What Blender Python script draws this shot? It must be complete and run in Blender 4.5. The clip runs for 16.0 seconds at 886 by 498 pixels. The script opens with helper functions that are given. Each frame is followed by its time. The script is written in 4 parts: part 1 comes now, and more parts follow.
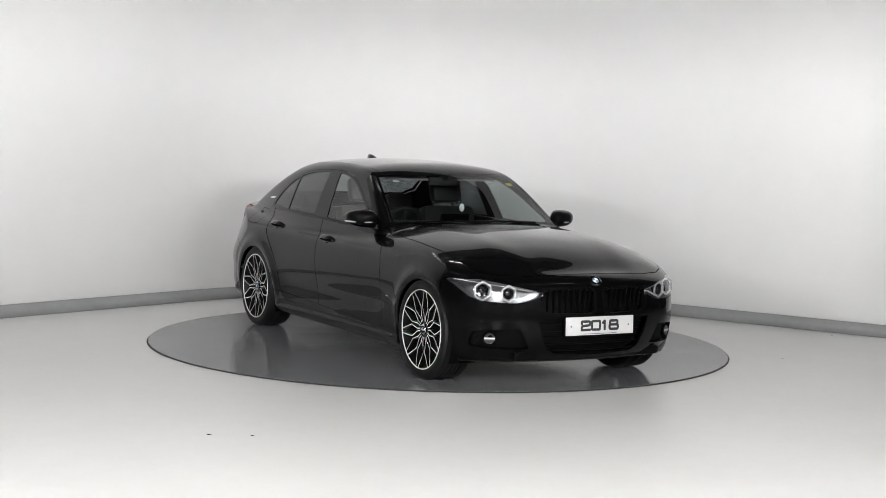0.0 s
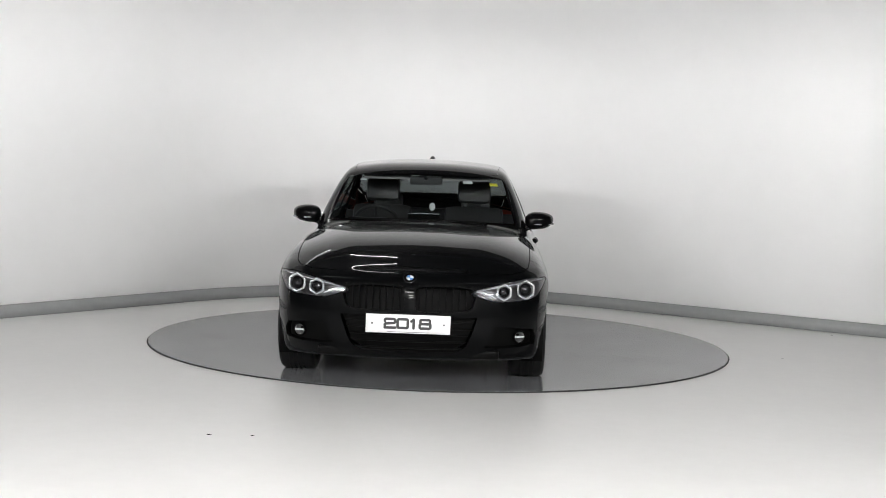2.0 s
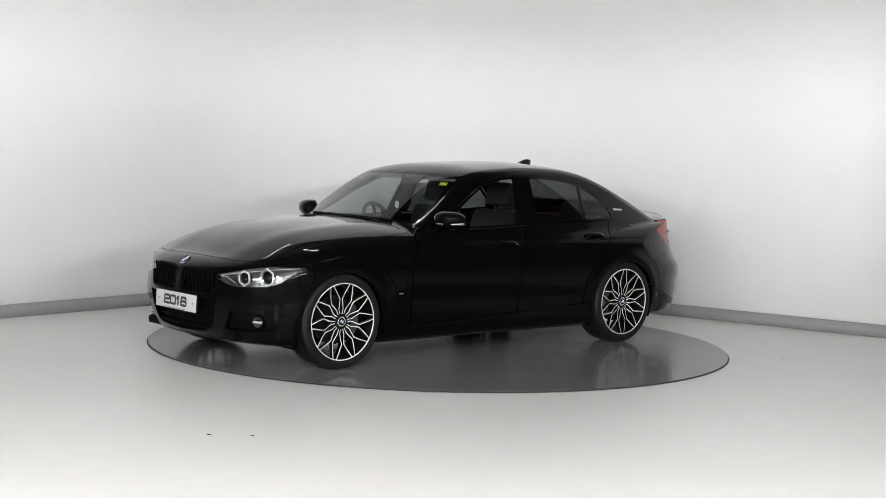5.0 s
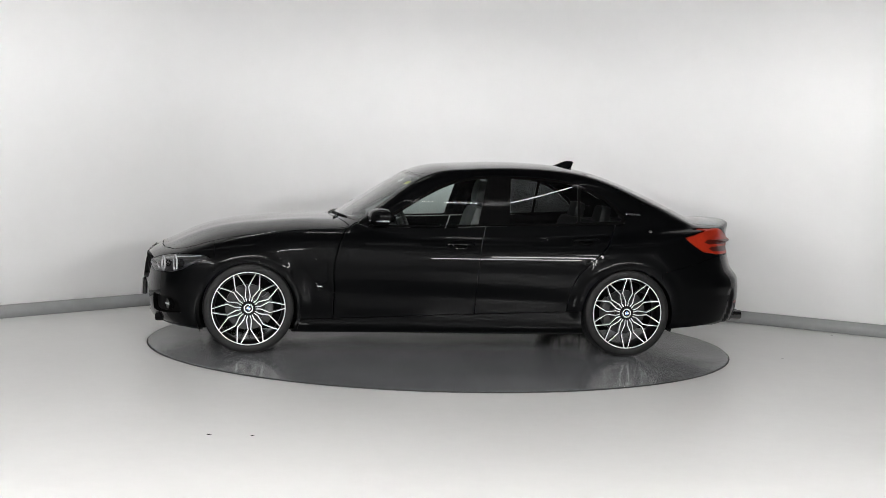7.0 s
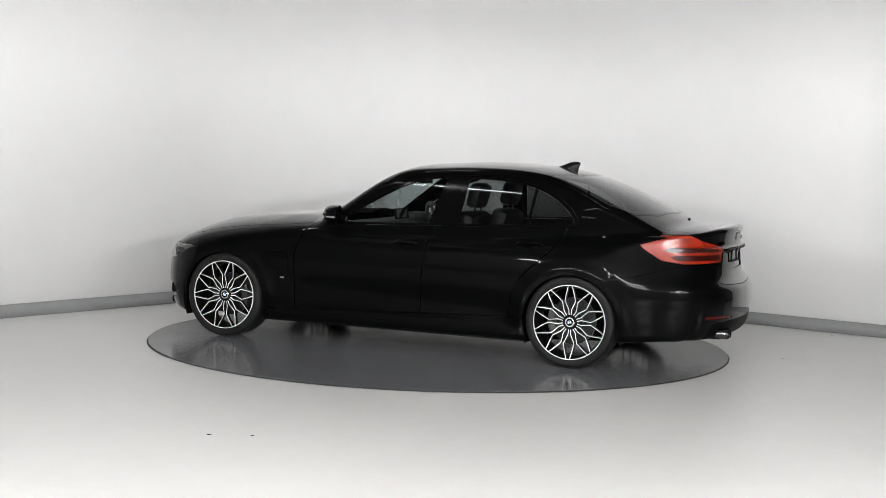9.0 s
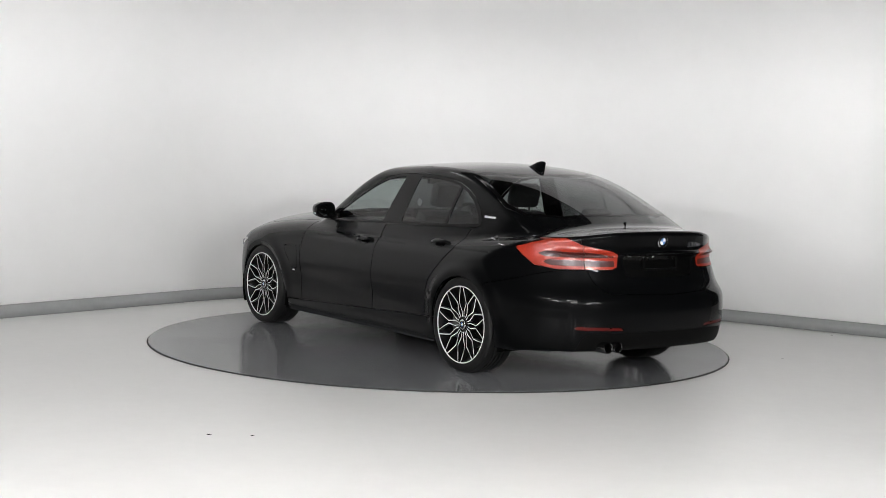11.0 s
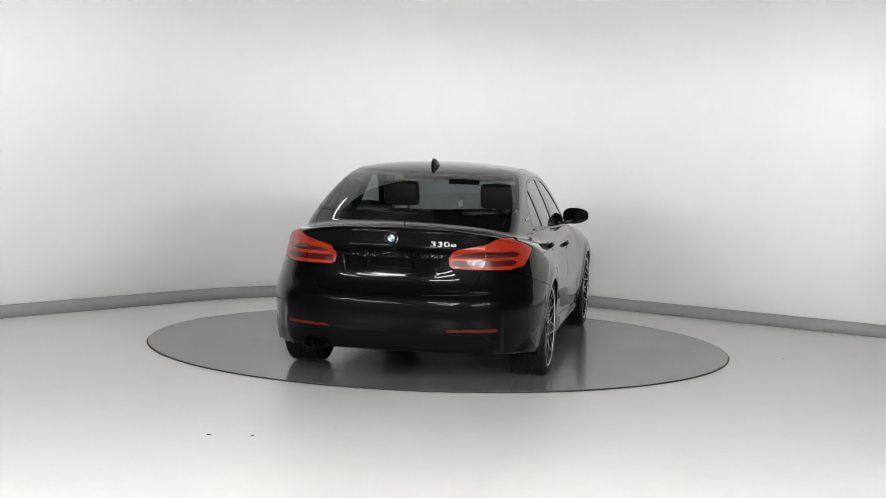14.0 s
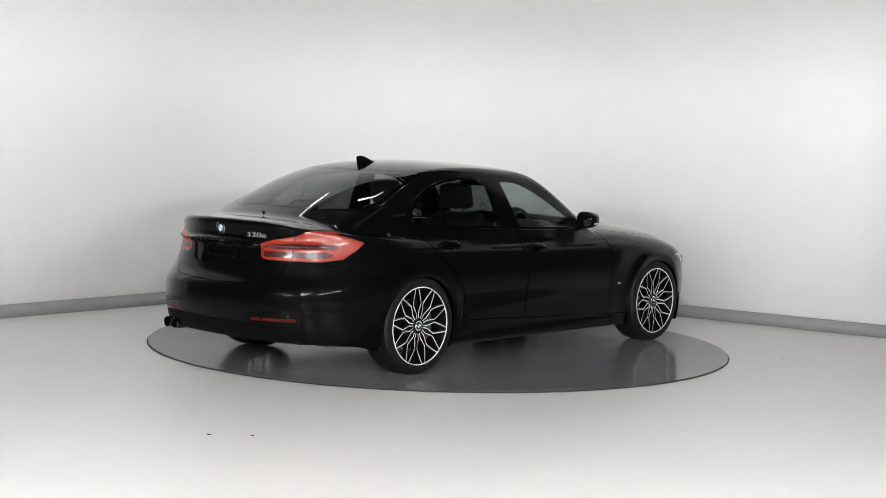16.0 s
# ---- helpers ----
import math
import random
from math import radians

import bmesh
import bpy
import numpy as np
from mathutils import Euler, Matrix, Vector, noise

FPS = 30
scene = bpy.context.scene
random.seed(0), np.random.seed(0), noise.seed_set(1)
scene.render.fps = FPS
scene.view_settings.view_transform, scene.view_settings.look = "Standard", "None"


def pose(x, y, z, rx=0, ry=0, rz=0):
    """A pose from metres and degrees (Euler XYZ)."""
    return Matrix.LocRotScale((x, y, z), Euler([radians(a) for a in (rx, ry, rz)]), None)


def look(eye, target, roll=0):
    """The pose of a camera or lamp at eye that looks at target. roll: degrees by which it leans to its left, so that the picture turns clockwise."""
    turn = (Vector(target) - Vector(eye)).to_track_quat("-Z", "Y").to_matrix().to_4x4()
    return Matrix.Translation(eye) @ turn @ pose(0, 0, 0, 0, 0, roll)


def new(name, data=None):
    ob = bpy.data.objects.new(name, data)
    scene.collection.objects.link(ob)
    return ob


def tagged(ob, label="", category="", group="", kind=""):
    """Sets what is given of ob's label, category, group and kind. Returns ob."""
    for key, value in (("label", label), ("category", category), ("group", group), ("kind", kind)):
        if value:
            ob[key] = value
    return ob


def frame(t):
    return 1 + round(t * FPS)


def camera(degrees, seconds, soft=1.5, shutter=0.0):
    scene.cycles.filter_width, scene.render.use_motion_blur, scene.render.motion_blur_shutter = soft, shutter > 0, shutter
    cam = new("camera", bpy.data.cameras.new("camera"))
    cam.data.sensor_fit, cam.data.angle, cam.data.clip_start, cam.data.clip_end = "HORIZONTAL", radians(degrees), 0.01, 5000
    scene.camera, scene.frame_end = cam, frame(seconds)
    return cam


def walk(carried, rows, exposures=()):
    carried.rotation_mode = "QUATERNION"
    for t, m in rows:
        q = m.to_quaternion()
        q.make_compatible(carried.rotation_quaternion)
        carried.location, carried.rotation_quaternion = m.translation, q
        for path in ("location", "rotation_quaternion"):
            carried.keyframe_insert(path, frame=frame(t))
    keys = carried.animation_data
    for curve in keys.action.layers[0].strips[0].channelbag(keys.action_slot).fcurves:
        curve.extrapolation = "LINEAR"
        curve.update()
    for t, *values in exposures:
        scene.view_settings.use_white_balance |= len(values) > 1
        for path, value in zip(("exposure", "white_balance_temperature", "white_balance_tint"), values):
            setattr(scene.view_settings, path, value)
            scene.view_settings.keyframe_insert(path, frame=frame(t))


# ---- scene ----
cam = camera(35.28, 16.0, soft=0.6)
EYE = Vector((0.0, -10.917, 1.540))
AIM = EYE + Vector((0.0012, 0.99724, -0.07423)) * 10
walk(cam, [(0.0, look(EYE, AIM, 1.816)), (16.0, look(EYE, AIM, 1.816))], exposures=[(0.0, 0.0), (16.0, 0.0)])

# ---------------------------------------------------------------- light
world = bpy.data.worlds.new("studio_world")
scene.world = world
world.use_nodes = True
world.node_tree.nodes["Background"].inputs[0].default_value = (0.02, 0.02, 0.021, 1)
world.node_tree.nodes["Background"].inputs[1].default_value = 0.3

CEIL = 7.2
# slim strips of light over the turntable, and unseen wide ones added before the set to brighten wall and floor: ends in
# plan, height, radius and brightness
TUBES = [((-1.15, 0.55), (-0.50, 0.15), 4.0, 0.026, 30), ((-2.55, 0.40), (-1.80, 1.80), 4.0, 0.011, 30), ((-3.4, -1.35), (-1.3, -2.65), 4.0, 0.011, 30), ((-0.7, -3.55), (1.7, -3.25), 4.0, 0.011, 30), ((1.75, -3.2), (2.9, -1.6), 4.0, 0.011, 30)]
TUBES += [((x - 1.0, y), (x + 1.0, y), 2.85, 0.09, 165) for y in (-8.0, -10.6, -13.2) for x in (-5.4, -0.2, 4.8)]

# ---------------------------------------------------------------- materials
def material(name, color, rough=0.5, metal=0.0, coat=0.0, coat_ior=1.5, grain=0.0, scale=20.0, bump=0.0, bump_scale=200.0, spec=0.5, stain=0.0, stain_scale=1.5, rough_var=0.0):
    """A principled surface with colour variation at two scales and a fine relief."""
    m = bpy.data.materials.new(name)
    m.use_nodes = True
    nt = m.node_tree
    p = nt.nodes["Principled BSDF"]
    p.inputs["Base Color"].default_value = (*color, 1)
    p.inputs["Roughness"].default_value = rough
    p.inputs["Metallic"].default_value = metal
    p.inputs["Coat Weight"].default_value = coat
    p.inputs["Coat Roughness"].default_value = 0.012
    p.inputs["Coat IOR"].default_value = coat_ior
    p.inputs["Specular IOR Level"].default_value = spec
    co = nt.nodes.new("ShaderNodeTexCoord")
    src = None
    for amount, sc in ((grain, scale), (stain, stain_scale)):
        if amount <= 0:
            continue
        n = nt.nodes.new("ShaderNodeTexNoise")
        n.inputs["Scale"].default_value = sc
        n.inputs["Detail"].default_value = 6
        n.inputs["Roughness"].default_value = 0.6
        nt.links.new(co.outputs["Object"], n.inputs["Vector"])
        r = nt.nodes.new("ShaderNodeMapRange")
        r.inputs["From Min"].default_value, r.inputs["From Max"].default_value = 0.3, 0.7
        r.inputs["To Min"].default_value, r.inputs["To Max"].default_value = 1 - amount, 1 + amount
        nt.links.new(n.outputs["Fac"], r.inputs["Value"])
        mx = nt.nodes.new("ShaderNodeMix")
        mx.data_type, mx.blend_type = "RGBA", "MULTIPLY"
        mx.inputs[0].default_value = 1.0
        if src is None:
            mx.inputs[6].default_value = (*color, 1)
        else:
            nt.links.new(src, mx.inputs[6])
        nt.links.new(r.outputs["Result"], mx.inputs[7])
        src = mx.outputs[2]
    if src is not None:
        nt.links.new(src, p.inputs["Base Color"])
    if rough_var > 0:
        n = nt.nodes.new("ShaderNodeTexNoise")
        n.inputs["Scale"].default_value, n.inputs["Detail"].default_value = stain_scale * 1.7, 5
        nt.links.new(co.outputs["Object"], n.inputs["Vector"])
        r = nt.nodes.new("ShaderNodeMapRange")
        r.inputs["From Min"].default_value, r.inputs["From Max"].default_value = 0.3, 0.7
        r.inputs["To Min"].default_value, r.inputs["To Max"].default_value = rough - rough_var, rough + rough_var
        nt.links.new(n.outputs["Fac"], r.inputs["Value"])
        nt.links.new(r.outputs["Result"], p.inputs["Roughness"])
    if bump > 0:
        n = nt.nodes.new("ShaderNodeTexNoise")
        n.inputs["Scale"].default_value, n.inputs["Detail"].default_value = bump_scale, 4
        nt.links.new(co.outputs["Object"], n.inputs["Vector"])
        b = nt.nodes.new("ShaderNodeBump")
        b.inputs["Strength"].default_value, b.inputs["Distance"].default_value = bump, 0.002
        nt.links.new(n.outputs["Fac"], b.inputs["Height"])
        nt.links.new(b.outputs["Normal"], p.inputs["Normal"])
    return m


def glass(name, tint, rough=0.0, mix=0.92):
    """Thin tinted glazing: clear with a sharp gloss that grows at grazing angles."""
    m = bpy.data.materials.new(name)
    m.use_nodes = True
    nt = m.node_tree
    nt.nodes.remove(nt.nodes["Principled BSDF"])
    out = nt.nodes["Material Output"]
    tr, gl, mx = (nt.nodes.new(k) for k in ("ShaderNodeBsdfTransparent", "ShaderNodeBsdfGlossy", "ShaderNodeMixShader"))
    lw, pw, ma = (nt.nodes.new(k) for k in ("ShaderNodeLayerWeight", "ShaderNodeMath", "ShaderNodeMath"))
    tr.inputs[0].default_value = (*tint, 1)
    gl.inputs[0].default_value = (1, 1, 1, 1)
    gl.inputs["Roughness"].default_value = rough
    # gloss after Schlick: four per cent head-on, all at grazing
    lw.inputs["Blend"].default_value = 0.5
    pw.operation, ma.operation = "POWER", "MULTIPLY_ADD"
    pw.inputs[1].default_value = 5.0
    ma.inputs[1].default_value, ma.inputs[2].default_value = 0.96, 0.04
    nt.links.new(lw.outputs["Facing"], pw.inputs[0])
    nt.links.new(pw.outputs[0], ma.inputs[0])
    nt.links.new(ma.outputs[0], mx.inputs[0])
    nt.links.new(tr.outputs[0], mx.inputs[1])
    nt.links.new(gl.outputs[0], mx.inputs[2])
    nt.links.new(mx.outputs[0], out.inputs[0])
    return m


M_WALL = material("white_wall_paint", (0.86, 0.86, 0.86), 0.55, grain=0.012, scale=3.0, bump=0.05, bump_scale=90, stain=0.012, stain_scale=0.5)
M_DARK = material("black_drape", (0.012, 0.012, 0.013), 0.9, grain=0.2, scale=6, bump=0.2)
M_FLOOR = material("pale_resin_floor", (0.66, 0.655, 0.643), 0.34, grain=0.015, scale=9, stain=0.02, stain_scale=0.9, bump=0.03, bump_scale=40, rough_var=0.02)
M_SKIRT = material("grey_vinyl_skirting", (0.235, 0.24, 0.243), 0.5, grain=0.04, scale=14, bump=0.05, stain=0.03)
M_DISC = material("grey_painted_steel", (0.145, 0.149, 0.156), 0.17, spec=0.8, grain=0.03, scale=22, stain=0.05, stain_scale=1.3, bump=0.02, bump_scale=60, rough_var=0.03)
M_RUBBER = material("black_rubber", (0.012, 0.012, 0.012), 0.65, grain=0.2, scale=30, bump=0.1)
M_PAINT = material("black_metallic_paint", (0.0014, 0.0015, 0.0017), 0.35, coat=1.0, coat_ior=1.36, spec=0.03, grain=0.15, scale=900)


def facing_gloss(m, low):
    """Lets the lacquer's gloss grow from head-on to grazing."""
    nt = m.node_tree
    lw, r = nt.nodes.new("ShaderNodeLayerWeight"), nt.nodes.new("ShaderNodeMapRange")
    lw.inputs["Blend"].default_value = 0.5
    r.inputs["From Min"].default_value, r.inputs["From Max"].default_value = 0.16, 0.72
    r.inputs["To Min"].default_value, r.inputs["To Max"].default_value = low, 1.0
    nt.links.new(lw.outputs["Facing"], r.inputs["Value"])
    nt.links.new(r.outputs["Result"], nt.nodes["Principled BSDF"].inputs["Coat Weight"])


facing_gloss(M_PAINT, 0.17)
M_GLOSS = material("gloss_black_plastic", (0.002, 0.002, 0.002), 0.08, spec=0.2)
M_MATT = material("satin_black_plastic", (0.0022, 0.0022, 0.0022), 0.5, spec=0.04, bump=0.1, bump_scale=400)
M_TYRE = material("tyre_rubber", (0.0045, 0.0045, 0.0045), 0.6, spec=0.25, grain=0.15, scale=60, bump=0.15, bump_scale=120)
M_SILVER = material("machined_alloy", (0.72, 0.72, 0.72), 0.42, metal=0.3, grain=0.05, scale=80)
M_CHROME = material("chrome", (0.75, 0.75, 0.76), 0.06, metal=1.0)
M_BLACKALLOY = material("black_painted_alloy", (0.003, 0.003, 0.003), 0.35, spec=0.12)
M_STEEL = material("brake_steel", (0.035, 0.035, 0.035), 0.35, metal=1.0, grain=0.1, scale=60)


# ---------------------------------------------------------------- mesh helpers
def mesh_object(name, verts, faces, mats, parent=None, label="", smooth=True, normals=None, face_mats=None):
    me = bpy.data.meshes.new(name)
    me.from_pydata([tuple(v) for v in verts], [], [tuple(f) for f in faces])
    for m in (mats if isinstance(mats, (list, tuple)) else [mats]):
        me.materials.append(m)
    me.polygons.foreach_set("use_smooth", [smooth] * len(me.polygons))
    if face_mats is not None:
        me.polygons.foreach_set("material_index", face_mats)
    if normals is not None:
        me.normals_split_custom_set_from_vertices([tuple(n) for n in normals])
    me.update()
    ob = new(name, me)
    if parent is not None:
        ob.parent = parent
    if label:
        ob["label"] = label
    return ob


def part(name, bm, mat, parent, label="", smooth=False, angle=35):
    """Links a bmesh as one mesh object under a thing or a part."""
    me = bpy.data.meshes.new(name)
    bmesh.ops.recalc_face_normals(bm, faces=bm.faces[:])
    if smooth:
        for f in bm.faces:
            f.smooth = True
        for e in bm.edges:
            if len(e.link_faces) == 2 and e.calc_face_angle(0) > radians(angle):
                e.smooth = False
    bm.to_mesh(me)
    bm.free()
    for m in (mat if isinstance(mat, (list, tuple)) else [mat]):
        me.materials.append(m)
    ob = new(name, me)
    if parent is not None:
        ob.parent = parent
    if label:
        ob["label"] = label
    return ob


def box(bm, cx, cy, cz, sx, sy, sz, m=None, bevel=0.0):
    r = bmesh.ops.create_cube(bm, size=1.0)
    vs = r["verts"]
    bmesh.ops.transform(bm, matrix=Matrix.Translation((cx, cy, cz)) @ (m or Matrix()) @ Matrix.Diagonal((sx, sy, sz, 1)), verts=vs)
    if bevel:
        es = list({e for v in vs for e in v.link_edges})
        bmesh.ops.bevel(bm, geom=es, offset=bevel, segments=2, affect="EDGES", profile=0.6)
    return vs


def tube(bm, a, b, r1, r2=None, seg=16, caps=True):
    a, b = Vector(a), Vector(b)
    d = b - a
    r = bmesh.ops.create_cone(bm, cap_ends=caps, segments=seg, radius1=r1, radius2=r1 if r2 is None else r2, depth=d.length)
    bmesh.ops.transform(bm, matrix=Matrix.Translation((a + b) / 2) @ d.to_track_quat("Z", "Y").to_matrix().to_4x4(), verts=r["verts"])


def lathe(profile, seg=64, axis="y"):
    """A ring swept from (radius, offset) pairs about the y axis."""
    bm = bmesh.new()
    rings = []
    for r, o in profile:
        rings.append([bm.verts.new((r * math.cos(2 * math.pi * i / seg), o, r * math.sin(2 * math.pi * i / seg))) for i in range(seg)])
    for p, q in zip(rings, rings[1:]):
        for i in range(seg):
            bm.faces.new((p[i], p[(i + 1) % seg], q[(i + 1) % seg], q[i]))
    return bm


def spline(*pts):
    """A natural cubic through (x, y) knots, as a function on arrays; straight beyond its ends."""
    pts = sorted(pts)
    x = np.array([p[0] for p in pts], float)
    y = np.array([p[1] for p in pts], float)
    n = len(x)
    h = np.diff(x)
    A, b = np.eye(n), np.zeros(n)
    for i in range(1, n - 1):
        A[i, i - 1:i + 2] = h[i - 1], 2 * (h[i - 1] + h[i]), h[i]
        b[i] = 6 * ((y[i + 1] - y[i]) / h[i] - (y[i] - y[i - 1]) / h[i - 1])
    m = np.linalg.solve(A, b)
    s0 = (y[1] - y[0]) / h[0] - h[0] * m[1] / 6
    s1 = (y[-1] - y[-2]) / h[-1] + h[-1] * m[-2] / 6

    def f(t):
        t = np.asarray(t, float)
        c = np.clip(t, x[0], x[-1])
        i = np.clip(np.searchsorted(x, c) - 1, 0, n - 2)
        a, d = x[i + 1] - c, c - x[i]
        v = (m[i] * a ** 3 + m[i + 1] * d ** 3) / (6 * h[i]) + (y[i] / h[i] - m[i] * h[i] / 6) * a + (y[i + 1] / h[i] - m[i + 1] * h[i] / 6) * d
        return v + np.minimum(t - x[0], 0) * s0 + np.maximum(t - x[-1], 0) * s1
    return f


# ---------------------------------------------------------------- room
# two straight walls that meet in a wide curve behind the turntable
L_DIR = Vector((0.622, 0.783)).normalized()
L_PT = Vector((-3.68, 0.52))
R_DIR = Vector((0.816, -0.578)).normalized()
R_PT = Vector((3.905, 1.092))
RAD = 2.9


def wall_path():
    """Plan of the wall's face, from its left end round the curve to its right end."""
    nl, nr = Vector((L_DIR.y, -L_DIR.x)), Vector((-R_DIR.y, R_DIR.x)) * -1
    # centre of the curve: RAD inside both walls
    a, b = L_PT + nl * RAD, R_PT + nr * RAD
    det = L_DIR.x * -R_DIR.y + L_DIR.y * R_DIR.x
    d = b - a
    k = (d.x * -R_DIR.y + d.y * R_DIR.x) / det
    c = a + L_DIR * k
    t0, t1 = c - nl * RAD, c - nr * RAD
    a0, a1 = math.atan2(t0.y - c.y, t0.x - c.x), math.atan2(t1.y - c.y, t1.x - c.x)
    pts = [t0 - L_DIR * s for s in (3.7, 2.5, 1.5, 0.7)]
    pts += [c + RAD * Vector((math.cos(a0 + (a1 - a0) * i / 40), math.sin(a0 + (a1 - a0) * i / 40))) for i in range(41)]
    pts += [t1 + R_DIR * s for s in (0.7, 1.5, 2.5, 3.6)]
    return pts


def extrude_path(path, off0, off1, z0, z1):
    """A band that follows the path, from one offset behind it to another."""
    n = len(path)
    verts, faces = [], []
    for i, p in enumerate(path):
        d = (path[min(i + 1, n - 1)] - path[max(i - 1, 0)]).normalized()
        q = Vector((d.y, -d.x))
        for o, z in ((off0, z0), (off0, z1), (off1, z1), (off1, z0)):
            verts.append((p.x + q.x * o, p.y + q.y * o, z))
    for i in range(n - 1):
        for k in range(4):
            faces.append((4 * i + k, 4 * i + (k + 1) % 4, 4 * i + 4 + (k + 1) % 4, 4 * i + 4 + k))
    faces += [(0, 1, 2, 3), (4 * n - 1, 4 * n - 2, 4 * n - 3, 4 * n - 4)]
    return verts, faces


FLOOR_Z = -0.010
WALL_TOP = 5.0
PATH = wall_path()
w = mesh_object("wall_curved", *extrude_path(PATH, 0.0, -0.15, FLOOR_Z, WALL_TOP), M_WALL)
tagged(w, "smooth white painted studio wall with a wide curved corner", "wall", kind="structure")
# keep the flat ends and rims crisp
for poly in w.data.polygons:
    poly.use_smooth = abs(poly.normal.z) < 0.5
w = mesh_object("baseboard", *extrude_path(PATH, 0.012, 0.001, FLOOR_Z, 0.103), M_SKIRT)
tagged(w, "plain grey skirting along the foot of the white wall", "baseboard", kind="structure")
for poly in w.data.polygons:
    poly.use_smooth = abs(poly.normal.z) < 0.5

bm = bmesh.new()
box(bm, 0, -0.75, FLOOR_Z - 0.05, 18, 9.5, 0.1)
tagged(part("floor", bm, M_FLOOR, None), "pale warm-grey seamless resin floor with faint scuffs", "floor", kind="structure")

# black floor added out of view, so that the car's flanks reflect less light
bm = bmesh.new()
box(bm, 0, -10.0, FLOOR_Z - 0.052, 18, 9.0, 0.1)
tagged(part("floor_dark", bm, M_DARK, None), "unseen black floor added beyond the pale studio floor", "floor", kind="structure")
bm = bmesh.new()
box(bm, 0, -5.0, CEIL + 0.05, 18, 19, 0.1)
tagged(part("ceiling", bm, M_DARK, None), "dark unlit studio ceiling", "ceiling", kind="structure")
for name, cx, cy, sx, sy in (("wall_back", 0, -14.4, 18, 0.1), ("wall_left", -8.95, -5.5, 0.1, 17.9), ("wall_right", 8.95, -5.5, 0.1, 17.9), ("wall_rear", 0, 3.9, 17.8, 0.1)):
    bm = bmesh.new()
    box(bm, cx, cy, (CEIL + FLOOR_Z) / 2, sx, sy, CEIL - FLOOR_Z - 0.01)
    tagged(part(name, bm, M_DARK, None), "black drapes that close the studio behind the set", "wall", kind="structure")

for x, y, s in ((-1.186, -3.71, 0.010), (-0.959, -3.704, 0.008), (3.44, 1.19, 0.009), (2.648, -0.293, 0.006)):
    bm = bmesh.new()
    bmesh.ops.create_icosphere(bm, subdivisions=1, radius=s)
    for v in bm.verts:
        v.co = (v.co.x * 1.6, v.co.y * 1.1, max(0, v.co.z * 0.35))
    ob = part("grit", bm, M_DARK, None)
    ob.location = (x, y, FLOOR_Z)
    tagged(ob, "tiny dark chip of grit lying on the pale floor", "debris", "grit on the floor")

# ---------------------------------------------------------------- strip lights
def lit(power):
    """White light of the given strength."""
    m = bpy.data.materials.new("lit_strip")
    m.use_nodes = True
    p = m.node_tree.nodes["Principled BSDF"]
    p.inputs["Emission Color"].default_value = (1.0, 0.99, 0.985, 1)
    p.inputs["Emission Strength"].default_value = power
    return m


M_LIT = {power: lit(power) for power in (30, 165)}
for a, b, hang, rad, power in TUBES:
    a, b = Vector((*a, hang)), Vector((*b, hang))
    d = (b - a).normalized()
    light = new("strip_light")
    light.location = (a + b) / 2
    tagged(light, "unseen white strip light; the wide ones before the set are added", "ceiling light", "strip lights over the turntable")
    bm = bmesh.new()
    tube(bm, a - light.location, b - light.location, rad, seg=12)
    part("diffuser", bm, M_LIT[power], light, "glowing white diffuser", smooth=True)
    for s in (a, b):
        q = s - light.location
        bm = bmesh.new()
        tube(bm, q, q + d * (0.03 if s is b else -0.03), rad + 0.003, seg=12)
        part("end_cap", bm, M_DARK, light, "black end cap")
        bm = bmesh.new()
        tube(bm, q * 0.8 + Vector((0, 0, rad)), q * 0.8 + Vector((0, 0, CEIL - hang)), 0.004, seg=6)
        part("hanging_wire", bm, M_DARK, light, "thin hanging wire")

# ---------------------------------------------------------------- turntable
R_DISC = 2.244
turntable = new("turntable")
tagged(turntable, "round grey painted steel turntable set in the floor", "turntable")
bm = bmesh.new()
rings = [(R_DISC - 0.004, 0.0), (R_DISC, -0.003), (R_DISC, FLOOR_Z + 0.001)]
c = bm.verts.new((0, 0, 0))
prev = None
for r, z in rings:
    ring = [bm.verts.new((r * math.cos(2 * math.pi * i / 256), r * math.sin(2 * math.pi * i / 256), z)) for i in range(256)]
    for i in range(256):
        bm.faces.new((c, ring[i], ring[(i + 1) % 256]) if prev is None else (prev[i], ring[i], ring[(i + 1) % 256], prev[(i + 1) % 256]))
    prev = ring
part("deck", bm, M_DISC, turntable)
bm = bmesh.new()
v0 = [bm.verts.new(((R_DISC + 0.0005) * math.cos(2 * math.pi * i / 256), (R_DISC + 0.0005) * math.sin(2 * math.pi * i / 256), -0.001)) for i in range(256)]
v1 = [bm.verts.new(((R_DISC + 0.010) * math.cos(2 * math.pi * i / 256), (R_DISC + 0.010) * math.sin(2 * math.pi * i / 256), FLOOR_Z + 0.0015)) for i in range(256)]
for i in range(256):
    bm.faces.new((v0[i], v1[i], v1[(i + 1) % 256], v0[(i + 1) % 256]))
part("edge_seal", bm, M_RUBBER, turntable, "thin black rubber edge seal")

